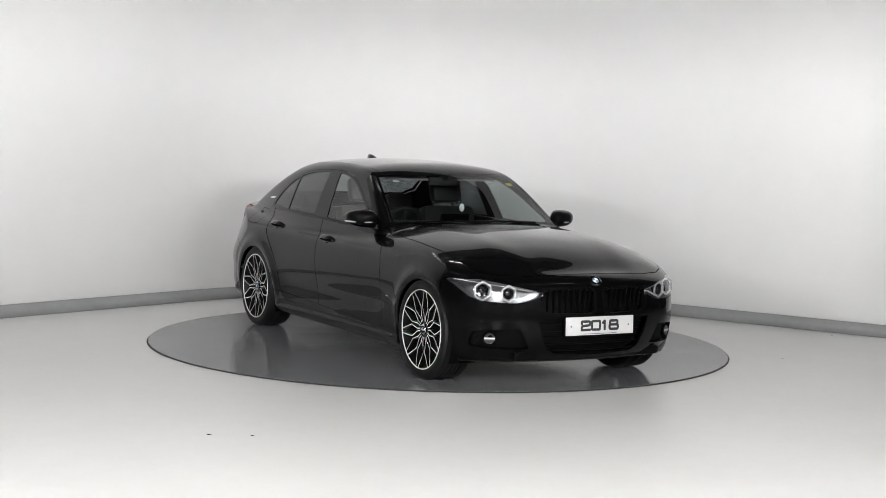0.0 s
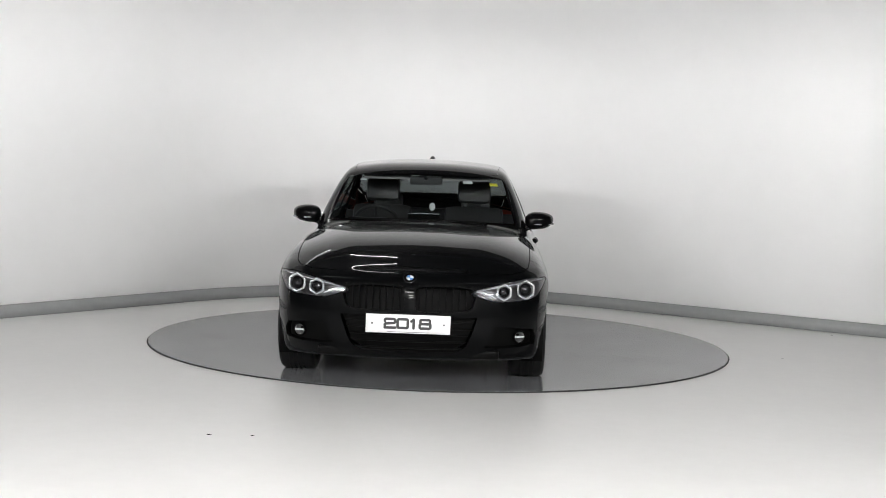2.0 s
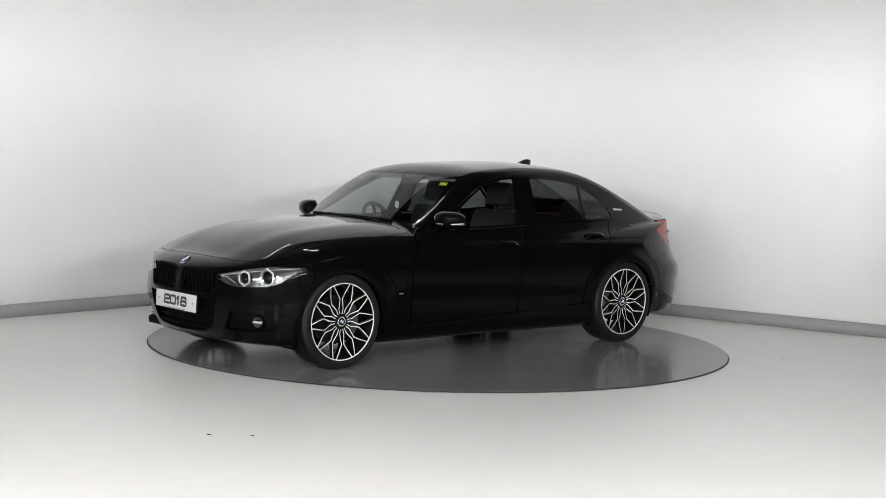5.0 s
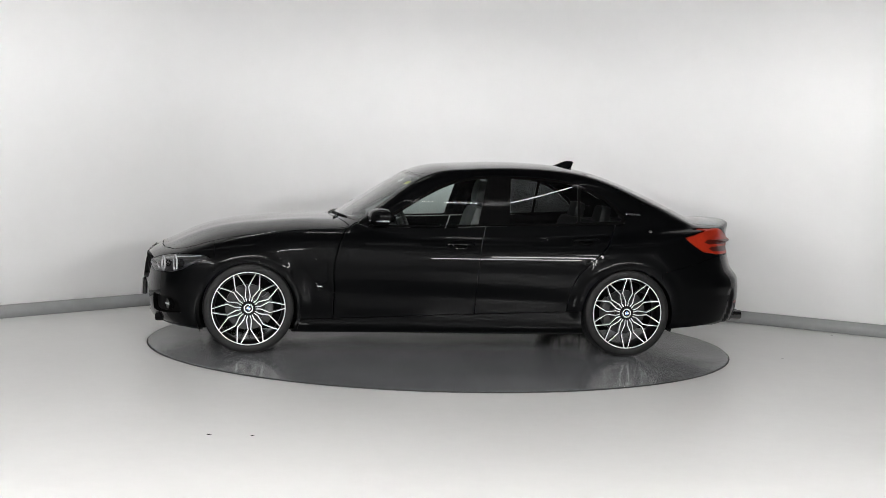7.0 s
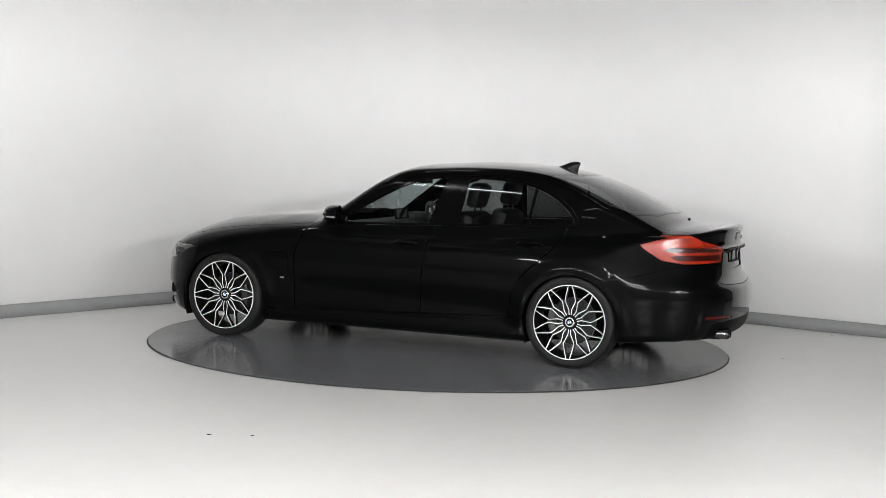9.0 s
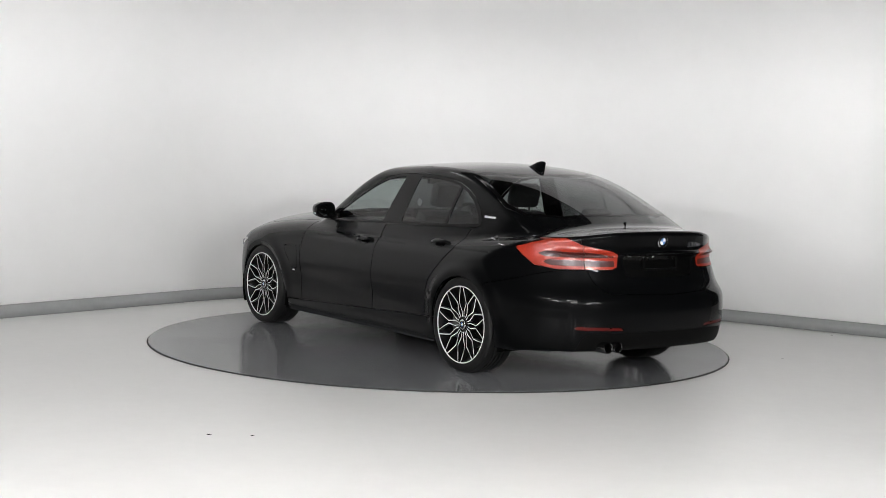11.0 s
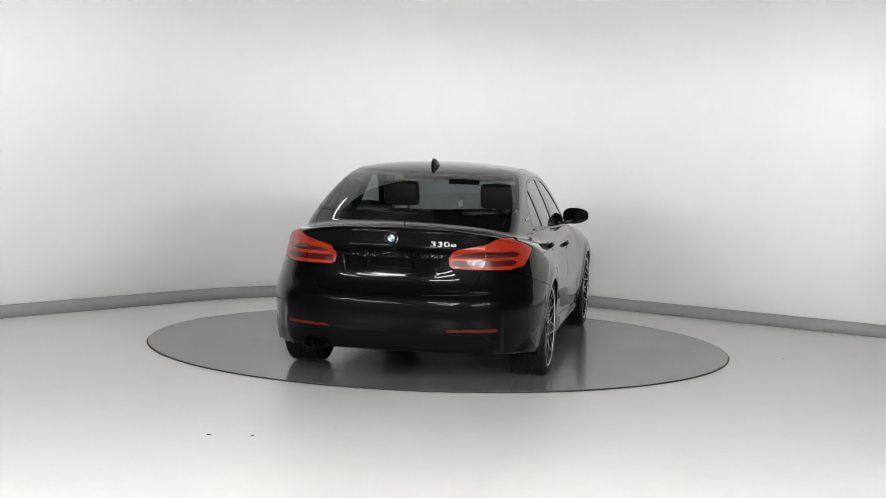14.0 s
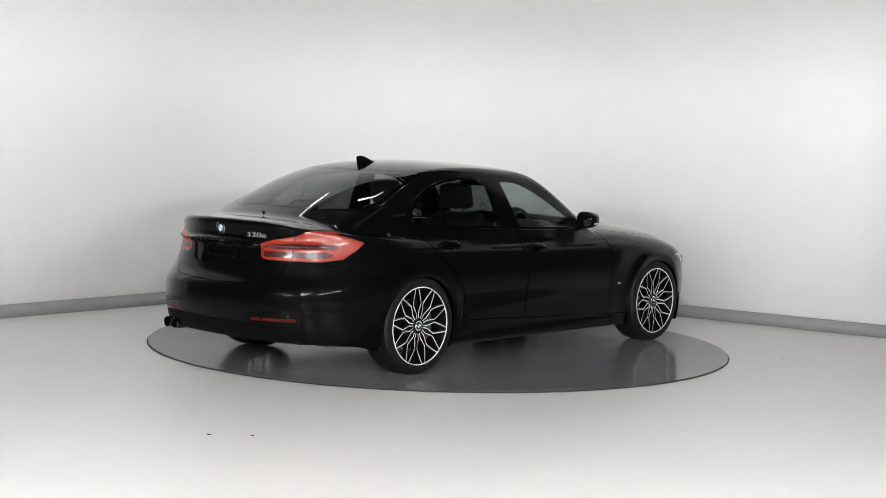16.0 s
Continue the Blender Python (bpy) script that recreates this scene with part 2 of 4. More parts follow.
# ---------------------------------------------------------------- car body as one smooth surface, later parted into panels
AXLE, HUB_Z = 1.405, 0.328
top_low = spline((2.25, 0.62), (2.15, 0.700), (2.0, 0.752), (1.87, 0.812), (1.74, 0.866), (1.57, 0.914), (1.35, 0.949), (0.9, 0.984), (0.7, 0.986), (0.0, 0.975), (-0.8, 0.995), (-1.4, 1.010), (-1.8, 1.030), (-2.1, 1.028), (-2.3, 1.014), (-2.5, 0.996))
top_glass = spline((1.0, 0.830), (0.80, 0.945), (0.45, 1.164), (0.20, 1.316), (0.05, 1.376), (-0.19, 1.407), (-0.42, 1.420), (-0.64, 1.424), (-0.87, 1.417), (-1.10, 1.393), (-1.24, 1.364), (-1.38, 1.324), (-1.57, 1.256), (-1.80, 1.158), (-2.04, 1.045), (-2.3, 0.93))
half_low = spline((2.2, 0.835), (1.9, 0.872), (1.6, 0.884), (1.405, 0.886), (1.0, 0.882), (0.3, 0.882), (-0.5, 0.892), (-1.1, 0.908), (-1.405, 0.917), (-1.8, 0.908), (-2.2, 0.880), (-2.5, 0.84))
half_glass = spline((0.9, 0.710), (0.6, 0.758), (0.2, 0.785), (-0.4, 0.800), (-0.9, 0.798), (-1.3, 0.780), (-1.7, 0.745), (-2.1, 0.685))
flank = spline((0.10, -0.085), (0.17, -0.050), (0.22, -0.038), (0.30, -0.030), (0.42, -0.014), (0.55, -0.003), (0.66, -0.001), (0.76, -0.010), (0.82, -0.020), (0.88, -0.042), (0.94, -0.072), (1.00, -0.108), (1.1, -0.18))
nose_x = spline((0.12, 1.98), (0.18, 2.09), (0.24, 2.135), (0.34, 2.165), (0.45, 2.178), (0.55, 2.172), (0.64, 2.155), (0.70, 2.125), (0.76, 2.06), (0.82, 1.96))
nose_plan = spline((0.0, 0.0), (0.2, 0.010), (0.4, 0.045), (0.55, 0.090), (0.66, 0.142), (0.75, 0.210), (0.82, 0.300), (0.88, 0.440), (0.95, 0.70))
tail_x = spline((0.12, -2.28), (0.20, -2.38), (0.30, -2.445), (0.42, -2.472), (0.54, -2.472), (0.60, -2.455), (0.65, -2.415), (0.72, -2.390), (0.84, -2.382), (0.93, -2.386), (0.99, -2.398), (1.05, -2.41))
tail_plan = spline((0.0, 0.0), (0.2, 0.006), (0.4, 0.032), (0.55, 0.075), (0.66, 0.135), (0.74, 0.215), (0.80, 0.310), (0.86, 0.460), (0.92, 0.68))
belly = spline((2.2, 0.19), (1.9, 0.175), (1.4, 0.155), (0.5, 0.150), (-0.8, 0.155), (-1.4, 0.170), (-1.9, 0.215), (-2.4, 0.25))


def smax(a, b, k):
    h = np.clip(0.5 + 0.5 * (a - b) / k, 0, 1)
    return b + (a - b) * h + k * h * (1 - h)


def step(a, b, t):
    t = np.clip((t - a) / (b - a), 0, 1)
    return t * t * (3 - 2 * t)


def body_field(P):
    """Negative inside the body: a low hull with bonnet and boot, joined with the cabin."""
    x, y, z = P[:, 0], np.abs(P[:, 1]), P[:, 2]
    # low hull
    crown = 0.055 * (y / 0.8) ** 2 + 0.05 * (y / 0.8) ** 6
    # raised bonnet ridges towards the fenders
    ridge = 0.006 * np.exp(-((y - (0.50 - 0.10 * step(1.0, 2.1, x))) / 0.11) ** 2) * step(0.6, 1.0, x) * (1 - step(1.9, 2.15, x))
    lip = 0.016 * np.exp(-((x + 2.385 - 0.25 * y ** 2) / 0.06) ** 2) * (1 - step(0.35, 0.72, y))
    d_top = (z - (top_low(x) - crown + ridge + lip)) * 0.93
    hw = half_low(x) + flank(z)
    # wheel arch flares and the sharp line along the door handles
    for ax in (AXLE, -AXLE):
        r = np.hypot(x - ax, z - HUB_Z)
        hw = hw + 0.010 * np.exp(-((r - 0.375) / 0.05) ** 2) * step(0.2, 0.4, z)
    line_z = 0.800 + 0.035 * (0.9 - x) / 2.0
    hw = hw - 0.010 * np.exp(-np.maximum(0, line_z - z) / 0.05) * (z < line_z) * step(-2.3, -1.7, x) * (1 - step(0.5, 1.0, x)) - 0.010 * (z >= line_z) * np.exp(-(z - line_z) / 0.035) * step(-2.3, -1.7, x) * (1 - step(0.5, 1.0, x)) * 0.55
    # hollow along the foot of the doors
    hw = hw - 0.013 * np.exp(-((z - 0.43 - 0.03 * x) / 0.085) ** 2) * step(-1.15, -0.75, x) * (1 - step(0.65, 1.05, x))
    # sill flare
    hw = hw + 0.012 * np.exp(-((z - 0.205) / 0.035) ** 2) * step(-1.15, -0.95, x) * (1 - step(0.95, 1.1, x))
    d_side = y - hw
    d_nose = (x - (nose_x(z) - nose_plan(y))) * 0.9
    # the bumper's corners are set back behind an upright edge
    corner = 0.018 * step(0.690, 0.712, y) * (1 - step(0.45, 0.53, z))
    d_tail = ((corner + tail_x(z) + tail_plan(y) * (1 + 0.55 * step(0.62, 0.98, z))) - x) * 0.9
    low = smax(d_top, d_side, 0.07)
    low = smax(low, d_nose, 0.05)
    low = smax(low, d_tail, 0.03)
    low = smax(low, belly(x) - z, 0.03)
    # cabin
    front = step(-0.2, 0.5, x)
    xs = x + 0.06 * front * y ** 2 - 0.14 * step(0.9, 1.7, -x) * y ** 2
    c_top = (z - (top_glass(xs) - 0.036 * (y / 0.6) ** 2 - 0.012 * (y / 0.6) ** 4)) * 0.85
    up = z - 0.95
    c_side = (y - (half_glass(x) - 0.36 * up - 0.24 * up * np.abs(up))) * 0.87
    cabin = smax(smax(c_top, c_side, 0.045), 0.86 - z, 0.02)
    return -smax(-low, -cabin, 0.022)


def body_surface():
    """Half of the body (y >= 0): points on a grid by rays from a spine, with their normals."""
    x1, x0, zs = 1.60, -1.80, 0.58
    ang = np.concatenate([np.linspace(-90, -20, 30)[:-1], np.linspace(-20, 65, 110)[:-1], np.linspace(65, 90, 24)])
    ang = np.radians(ang)
    st = []
    for a in np.linspace(90, 0, 66)[:-1]:
        st.append((x0, -math.sin(radians(a)), math.cos(radians(a))))
    for x in np.linspace(x0, x1, 230):
        st.append((x, 0.0, 1.0))
    for a in np.linspace(0, 90, 66)[1:]:
        st.append((x1, math.sin(radians(a)), math.cos(radians(a))))
    st = np.array(st)
    n, m = len(st), len(ang)
    O = np.zeros((n, m, 3))
    D = np.zeros((n, m, 3))
    O[..., 0], O[..., 2] = st[:, None, 0], zs
    D[..., 0] = st[:, None, 1]
    D[..., 1] = st[:, None, 2] * np.cos(ang)[None]
    D[..., 2] = st[:, None, 2] * np.sin(ang)[None]
    O, D = O.reshape(-1, 3), D.reshape(-1, 3)
    lo, hi = np.full(len(O), 0.02), np.full(len(O), 1.6)
    for _ in range(32):
        mid = (lo + hi) / 2
        out = body_field(O + D * mid[:, None]) > 0
        hi = np.where(out, mid, hi)
        lo = np.where(out, lo, mid)
    V = O + D * ((lo + hi) / 2)[:, None]
    V[:, 1] = np.maximum(V[:, 1], 0)
    N = body_normal(V)
    faces = []
    for i in range(n - 1):
        for j in range(m - 1):
            faces.append((i * m + j, i * m + j + 1, (i + 1) * m + j + 1, (i + 1) * m + j))
    V[np.abs(D[:, 1]) < 1e-6, 1] = 0
    return V, N, faces


def body_normal(V):
    e = 0.004
    N = np.zeros_like(V)
    for k in range(3):
        d = np.zeros(3)
        d[k] = e
        N[:, k] = body_field(V + d) - body_field(V - d)
    N[V[:, 1] < 1e-6, 1] = 0
    return N / np.maximum(np.linalg.norm(N, axis=1), 1e-9)[:, None]


class Skin:
    """A piece of the body surface: points, normals, faces."""

    def __init__(self, V, N, F):
        self.V, self.N, self.F = V, N, F

    def keep(self, val):
        """The part where val <= 0, with clean edges along val = 0."""
        V, N = list(self.V), list(self.N)
        cutv, F = {}, []
        neg = val <= 0
        for f in self.F:
            k = sum(1 for i in f if neg[i])
            if k == 0:
                continue
            if k == len(f):
                F.append(f)
                continue
            out = []
            for a, b in zip(f, f[1:] + f[:1]):
                if neg[a]:
                    out.append(a)
                if neg[a] != neg[b]:
                    key = (min(a, b), max(a, b))
                    if key not in cutv:
                        t = val[key[0]] / (val[key[0]] - val[key[1]])
                        cutv[key] = len(V)
                        V.append(self.V[key[0]] * (1 - t) + self.V[key[1]] * t)
                        n = self.N[key[0]] * (1 - t) + self.N[key[1]] * t
                        N.append(n / max(1e-9, np.linalg.norm(n)))
                    out.append(cutv[key])
            if len(out) >= 3:
                F.append(tuple(out))
        used = sorted({i for f in F for i in f})
        m = {o: n for n, o in enumerate(used)}
        V, N = np.array(V).reshape(-1, 3), np.array(N).reshape(-1, 3)
        return Skin(V[used] if used else np.zeros((0, 3)), N[used] if used else np.zeros((0, 3)), [tuple(m[i] for i in f) for f in F])

    def split(self, fn, gap=0.002):
        """Inside and outside of a region, with a shut line between them."""
        val = fn(self.V[:, 0], self.V[:, 1], self.V[:, 2])
        return self.keep(val + gap), self.keep(gap - val)

    def edge_loops(self):
        seen = {}
        for f in self.F:
            for a, b in zip(f, f[1:] + f[:1]):
                seen[(a, b)] = True
        return [(a, b) for a, b in seen if (b, a) not in seen]

    def shift(self, d):
        return Skin(self.V + self.N * d, self.N, self.F)

    def thick(self, d=0.012):
        """The panel with its edges turned inwards."""
        V, N, F = list(self.V), list(self.N), list(self.F)
        top, low, acc = {}, {}, {}
        for a, b in self.edge_loops():
            if self.V[a][1] < 0.002 and self.V[b][1] < 0.002:
                continue
            for i in (a, b):
                if i not in low:
                    top[i] = len(V)
                    V.append(self.V[i])
                    N.append(self.N[i])
                    low[i] = len(V)
                    V.append(self.V[i] - self.N[i] * d)
                    N.append(self.N[i])
            F.append((top[b], top[a], low[a], low[b]))
            side = np.cross(self.V[b] - self.V[a], self.N[a])
            for i in (a, b):
                acc[i] = acc.get(i, 0) + side
        for i, n in acc.items():
            n = n / max(1e-9, np.linalg.norm(n))
            N[top[i]] = N[low[i]] = n
        return Skin(np.array(V), np.array(N), F)


def mirror_skin(s):
    return Skin(s.V * [1, -1, 1], s.N * [1, -1, 1], [f[::-1] for f in s.F])


def panel(name, s, mat, parent, side="both", label="", thick=0.012):
    """Links a piece of skin: the left one, the right one, or both halves as one mesh across the middle."""
    if thick:
        s = s.thick(thick)
    if side == "right":
        s = mirror_skin(s)
    if side == "both":
        r = mirror_skin(s)
        n = len(s.V)
        s = Skin(np.concatenate([s.V, r.V]), np.concatenate([s.N, r.N]), s.F + [tuple(i + n for i in f) for f in r.F])
    return mesh_object(name, s.V, s.F, mat, parent, label, normals=s.N)


def poly(pts, rounding=0.0):
    """Signed distance to a polygon, as a function of two arrays."""
    P = np.array(pts, float)
    Q = np.roll(P, -1, axis=0)

    def f(a, b):
        d = np.full(np.shape(a), 1e9)
        s = np.zeros(np.shape(a), bool)
        for (px, py), (qx, qy) in zip(P, Q):
            ex, ey = qx - px, qy - py
            wx, wy = a - px, b - py
            t = np.clip((wx * ex + wy * ey) / (ex * ex + ey * ey), 0, 1)
            d = np.minimum(d, np.hypot(wx - ex * t, wy - ey * t))
            cross = (py > b) != (qy > b)
            with np.errstate(divide="ignore", invalid="ignore"):
                s ^= cross & (a < (qx - px) * (b - py) / (qy - py if qy != py else 1e-12) + px)
        return np.where(s, -d, d) - rounding
    return f


def region(kind, pts, lo=None, hi=None, rounding=0.0):
    """A region by its outline in side ('xz'), plan ('xy') or end ('yz') view, kept to one stretch of the third axis."""
    g = poly(pts, rounding)

    def f(x, y, z):
        a, b, c = {"xz": (x, z, y), "xy": (x, y, z), "yz": (y, z, x)}[kind]
        d = g(a, b)
        if lo is not None:
            d = np.maximum(d, lo - c)
        if hi is not None:
            d = np.maximum(d, c - hi)
        return d
    return f


# ---------------------------------------------------------------- more materials of the car
M_CLEAR = glass("clear_tinted_glass", (0.70, 0.76, 0.74))
M_SCREEN = glass("windscreen_glass", (0.42, 0.46, 0.46))
M_PRIVACY = glass("dark_privacy_glass", (0.20, 0.21, 0.21))
M_REARGLASS = glass("tinted_rear_glass", (0.36, 0.38, 0.38))
M_LENS = glass("clear_lamp_lens", (0.93, 0.94, 0.95))
M_RED = material("red_lamp_plastic", (0.25, 0.015, 0.004), 0.32, coat=0.15, grain=0.12, scale=40)
M_DEEPRED = material("deep_red_lamp_plastic", (0.032, 0.002, 0.0012), 0.32, coat=0.15, grain=0.15, scale=40)
M_REFLECT = material("red_reflector", (0.06, 0.003, 0.002), 0.35, spec=0.2)
M_LAMPGREY = material("grey_lamp_bezel", (0.16, 0.16, 0.165), 0.3, metal=0.6)
M_BOWL = material("dark_chrome_bowl", (0.13, 0.13, 0.133), 0.32, metal=0.85)
M_PROJECTOR = material("dark_projector_glass", (0.015, 0.015, 0.016), 0.12, spec=0.6, coat=0.6)
M_PIPE = material("dark_pipe_chrome", (0.10, 0.10, 0.10), 0.25, metal=1.0)
M_DRL = material("frosted_light_guide", (0.38, 0.39, 0.40), 0.25, coat=0.5)
M_PLATE = material("white_plate", (0.52, 0.52, 0.52), 0.35, coat=0.3, grain=0.02, scale=60)
M_PRINT = material("black_print", (0.010, 0.010, 0.010), 0.5)
M_BLUE = material("blue_enamel", (0.08, 0.19, 0.42), 0.25, coat=1.0)
M_WHITE = material("white_enamel", (0.80, 0.80, 0.80), 0.25, coat=1.0)
M_LEATHER = material("black_leather", (0.012, 0.012, 0.012), 0.45, grain=0.15, scale=30, bump=0.2, bump_scale=180)
M_TRIM = material("dark_cabin_plastic", (0.020, 0.020, 0.021), 0.6, grain=0.1, scale=40, bump=0.15, bump_scale=300)
M_LINER = material("grey_headlining", (0.20, 0.20, 0.195), 0.9, grain=0.05, scale=80, bump=0.1)
M_YELLOW = material("yellow_sticker", (0.72, 0.70, 0.06), 0.6)
M_PAPER = material("white_sticker", (0.72, 0.74, 0.74), 0.6)
M_CALIPER = material("grey_caliper", (0.05, 0.05, 0.05), 0.45, metal=0.4)

car = new("saloon_car")
tagged(car, "gloss black four-door saloon with black and silver petal-spoke wheels", "car")

def on_nose(y, z):
    lo, hi = 1.2, 2.5
    for _ in range(30):
        m = (lo + hi) / 2
        lo, hi = (m, hi) if body_field(np.array([[m, y, z]]))[0] < 0 else (lo, m)
    return lo


def on_tail(y, z):
    lo, hi = -1.5, -2.7
    for _ in range(30):
        m = (lo + hi) / 2
        lo, hi = (m, hi) if body_field(np.array([[m, y, z]]))[0] < 0 else (lo, m)
    return lo


def on_top(x, y):
    lo, hi = 0.7, 1.6
    for _ in range(30):
        m = (lo + hi) / 2
        lo, hi = (m, hi) if body_field(np.array([[x, y, m]]))[0] < 0 else (lo, m)
    return lo


def on_side(x, z):
    lo, hi = 0.3, 1.1
    for _ in range(30):
        m = (lo + hi) / 2
        lo, hi = (m, hi) if body_field(np.array([[x, m, z]]))[0] < 0 else (lo, m)
    return lo


# ---------------------------------------------------------------- body panels
S = Skin(*body_surface())
ARCH_Z, ARCH_R = 0.308, 0.352


def arches(x, y, z):
    r = np.minimum(np.hypot(x - AXLE, z - ARCH_Z), np.hypot(x + AXLE, z - ARCH_Z)) - ARCH_R
    return np.maximum(r, 0.60 - y)


S = S.split(arches, 0.0)[1]

# glazing
WS = region("xy", [(0.760, -0.2), (0.760, 0.0), (0.715, 0.40), (0.625, 0.684), (0.590, 0.694), (0.120, 0.592), (0.130, 0.57), (0.180, 0.30), (0.192, 0.0), (0.192, -0.2)], lo=0.93)
RW = region("xy", [(-1.300, -0.2), (-1.300, 0.0), (-1.265, 0.30), (-1.10, 0.585), (-1.13, 0.602), (-1.58, 0.682), (-1.76, 0.655), (-1.90, 0.42), (-1.945, 0.0), (-1.945, -0.2)], lo=1.0)
screen, S = S.split(WS, 0.0015)
band, pane = screen.split(lambda x, y, z: -(WS(x, y, z) + 0.018), 0.0)
panel("windscreen", pane, M_SCREEN, car, label="lightly tinted windscreen", thick=0).visible_shadow = False
panel("windscreen_surround", band, M_GLOSS, car, label="black glazed border of the windscreen", thick=0.004)
screen, S = S.split(RW, 0.0015)
band, pane = screen.split(lambda x, y, z: -(RW(x, y, z) + 0.022), 0.0)
rear_glass = panel("rear_window", pane, M_REARGLASS, car, label="dark tinted rear window", thick=0)
rear_glass.visible_shadow = False
panel("rear_window_surround", band, M_GLOSS, car, label="black glazed border of the rear window", thick=0.004)


def side_only(g):
    """Keeps a side-view region off the screens and the roof."""
    def f(x, y, z):
        return np.maximum(g(x, y, z), 0.80 - 0.40 * (z - 0.93) - 0.24 * np.maximum(z - 0.93, 0) ** 2 - 0.14 - y)
    return f


DLO = side_only(region("xz", [(0.545, 0.930), (0.40, 1.015), (0.135, 1.172), (0.0, 1.243), (-0.125, 1.291), (-0.26, 1.314), (-0.385, 1.323), (-0.58, 1.325), (-0.77, 1.318), (-0.91, 1.304), (-1.04, 1.278), (-1.15, 1.238), (-1.25, 1.188), (-1.34, 1.118), (-1.395, 1.050), (-1.408, 1.015), (-1.40, 0.995), (-1.37, 0.985), (-0.53, 0.962), (-0.07, 0.942)]))
G_FRONT = region("xz", [(0.47, 0.944), (0.135, 1.148), (0.0, 1.219), (-0.125, 1.268), (-0.26, 1.292), (-0.355, 1.301), (-0.268, 0.966), (-0.07, 0.957)])
G_REAR = region("xz", [(-0.505, 0.977), (-0.535, 1.306), (-0.77, 1.298), (-0.91, 1.283), (-1.045, 1.255), (-1.025, 0.990)])
G_QUARTER = region("xz", [(-1.050, 0.993), (-1.072, 1.245), (-1.15, 1.212), (-1.24, 1.162), (-1.315, 1.100), (-1.365, 1.040), (-1.372, 1.012)])
dlo, S = S.split(DLO, 0.0012)
g_front, dlo = dlo.split(G_FRONT, 0.0008)
g_rear, dlo = dlo.split(G_REAR, 0.0008)
g_quarter, dlo = dlo.split(G_QUARTER, 0.0008)

# lamps and grilles at the nose
HEAD = region("yz", [(0.400, 0.634), (0.400, 0.614), (0.50, 0.578), (0.57, 0.564), (0.65, 0.567), (0.757, 0.575), (0.812, 0.598), (0.845, 0.643), (0.872, 0.692), (0.862, 0.704), (0.74, 0.708), (0.61, 0.683), (0.50, 0.657)], lo=1.5)
head, S = S.split(HEAD, 0.002)
KIDNEY = region("yz", [(0.026, 0.646), (0.045, 0.660), (0.10, 0.668), (0.30, 0.669), (0.405, 0.655), (0.432, 0.630), (0.436, 0.60), (0.41, 0.52), (0.385, 0.498), (0.34, 0.490), (0.10, 0.484), (0.045, 0.490), (0.028, 0.51)], lo=1.8)
kidney, S = S.split(KIDNEY, 0.0)
INTAKE = region("yz", [(-0.3, 0.462), (0.0, 0.462), (0.36, 0.464), (0.435, 0.468), (0.40, 0.36), (0.362, 0.275), (0.30, 0.240), (0.0, 0.226), (-0.3, 0.226)], lo=1.8)
intake, S = S.split(INTAKE, 0.0)
SIDE_IN = region("yz", [(0.545, 0.405), (0.66, 0.398), (0.79, 0.385), (0.805, 0.34), (0.80, 0.285), (0.70, 0.272), (0.55, 0.268), (0.475, 0.276)], lo=1.6)
side_in, S = S.split(SIDE_IN, 0.0)
HOOD = region("xy", [(2.040, -0.2), (2.040, 0.0), (2.035, 0.25), (2.012, 0.45), (1.94, 0.63), (1.86, 0.720), (1.78, 0.752), (1.60, 0.764), (1.279, 0.768), (0.95, 0.762), (0.78, 0.735), (0.68, 0.705), (0.715, 0.55), (0.768, 0.30), (0.800, 0.0), (0.800, -0.2)], lo=0.66)
hood, S = S.split(HOOD, 0.003)
BUMPER_F = lambda x, y, z: np.maximum(1.655 - x - 0.10 * np.maximum(0, 0.60 - z), z - 0.80)
bumper_f, S = S.split(BUMPER_F, 0.0015)

# tail: lamps, boot lid, bumper
TAIL = region("yz", [(0.366, 0.790), (0.358, 0.850), (0.395, 0.890), (0.585, 0.930), (0.655, 0.972), (0.710, 0.966), (0.775, 0.932), (0.820, 0.897), (0.812, 0.85), (0.790, 0.790), (0.72, 0.771), (0.40, 0.774)], hi=-1.85)
tail, S = S.split(TAIL, 0.0015)
BOOT = region("yz", [(-0.3, 0.607), (0.0, 0.607), (0.42, 0.622), (0.49, 0.640), (0.54, 0.70), (0.568, 0.78), (0.590, 0.97), (0.625, 1.03), (0.66, 1.3), (-0.3, 1.3)], hi=-1.80)
boot, S = S.split(BOOT, 0.002)
seam_r = spline((-2.5, 0.755), (-2.147, 0.755), (-1.938, 0.700), (-1.70, 0.645), (-1.5, 0.60))
BUMPER_R = lambda x, y, z: np.maximum(z - seam_r(x), x + 1.66)
bumper_r, S = S.split(BUMPER_R, 0.0015)
REFL = region("yz", [(0.37, 0.386), (0.36, 0.398), (0.40, 0.407), (0.675, 0.413), (0.685, 0.400), (0.672, 0.392)], hi=-2.0)
refl, bumper_r = bumper_r.split(REFL, 0.0008)
DIFF = region("yz", [(-0.3, 0.372), (0.0, 0.372), (0.40, 0.374), (0.60, 0.365), (0.64, 0.33), (0.66, 0.15), (-0.3, 0.15)], hi=-2.0)
diff, bumper_r = bumper_r.split(DIFF, 0.001)
RECESS = region("yz", [(-0.3, 0.880), (0.0, 0.880), (0.300, 0.878), (0.325, 0.862), (0.300, 0.735), (0.280, 0.722), (0.0, 0.716), (-0.3, 0.716)], hi=-2.1)
recess, boot = boot.split(RECESS, 0.0)

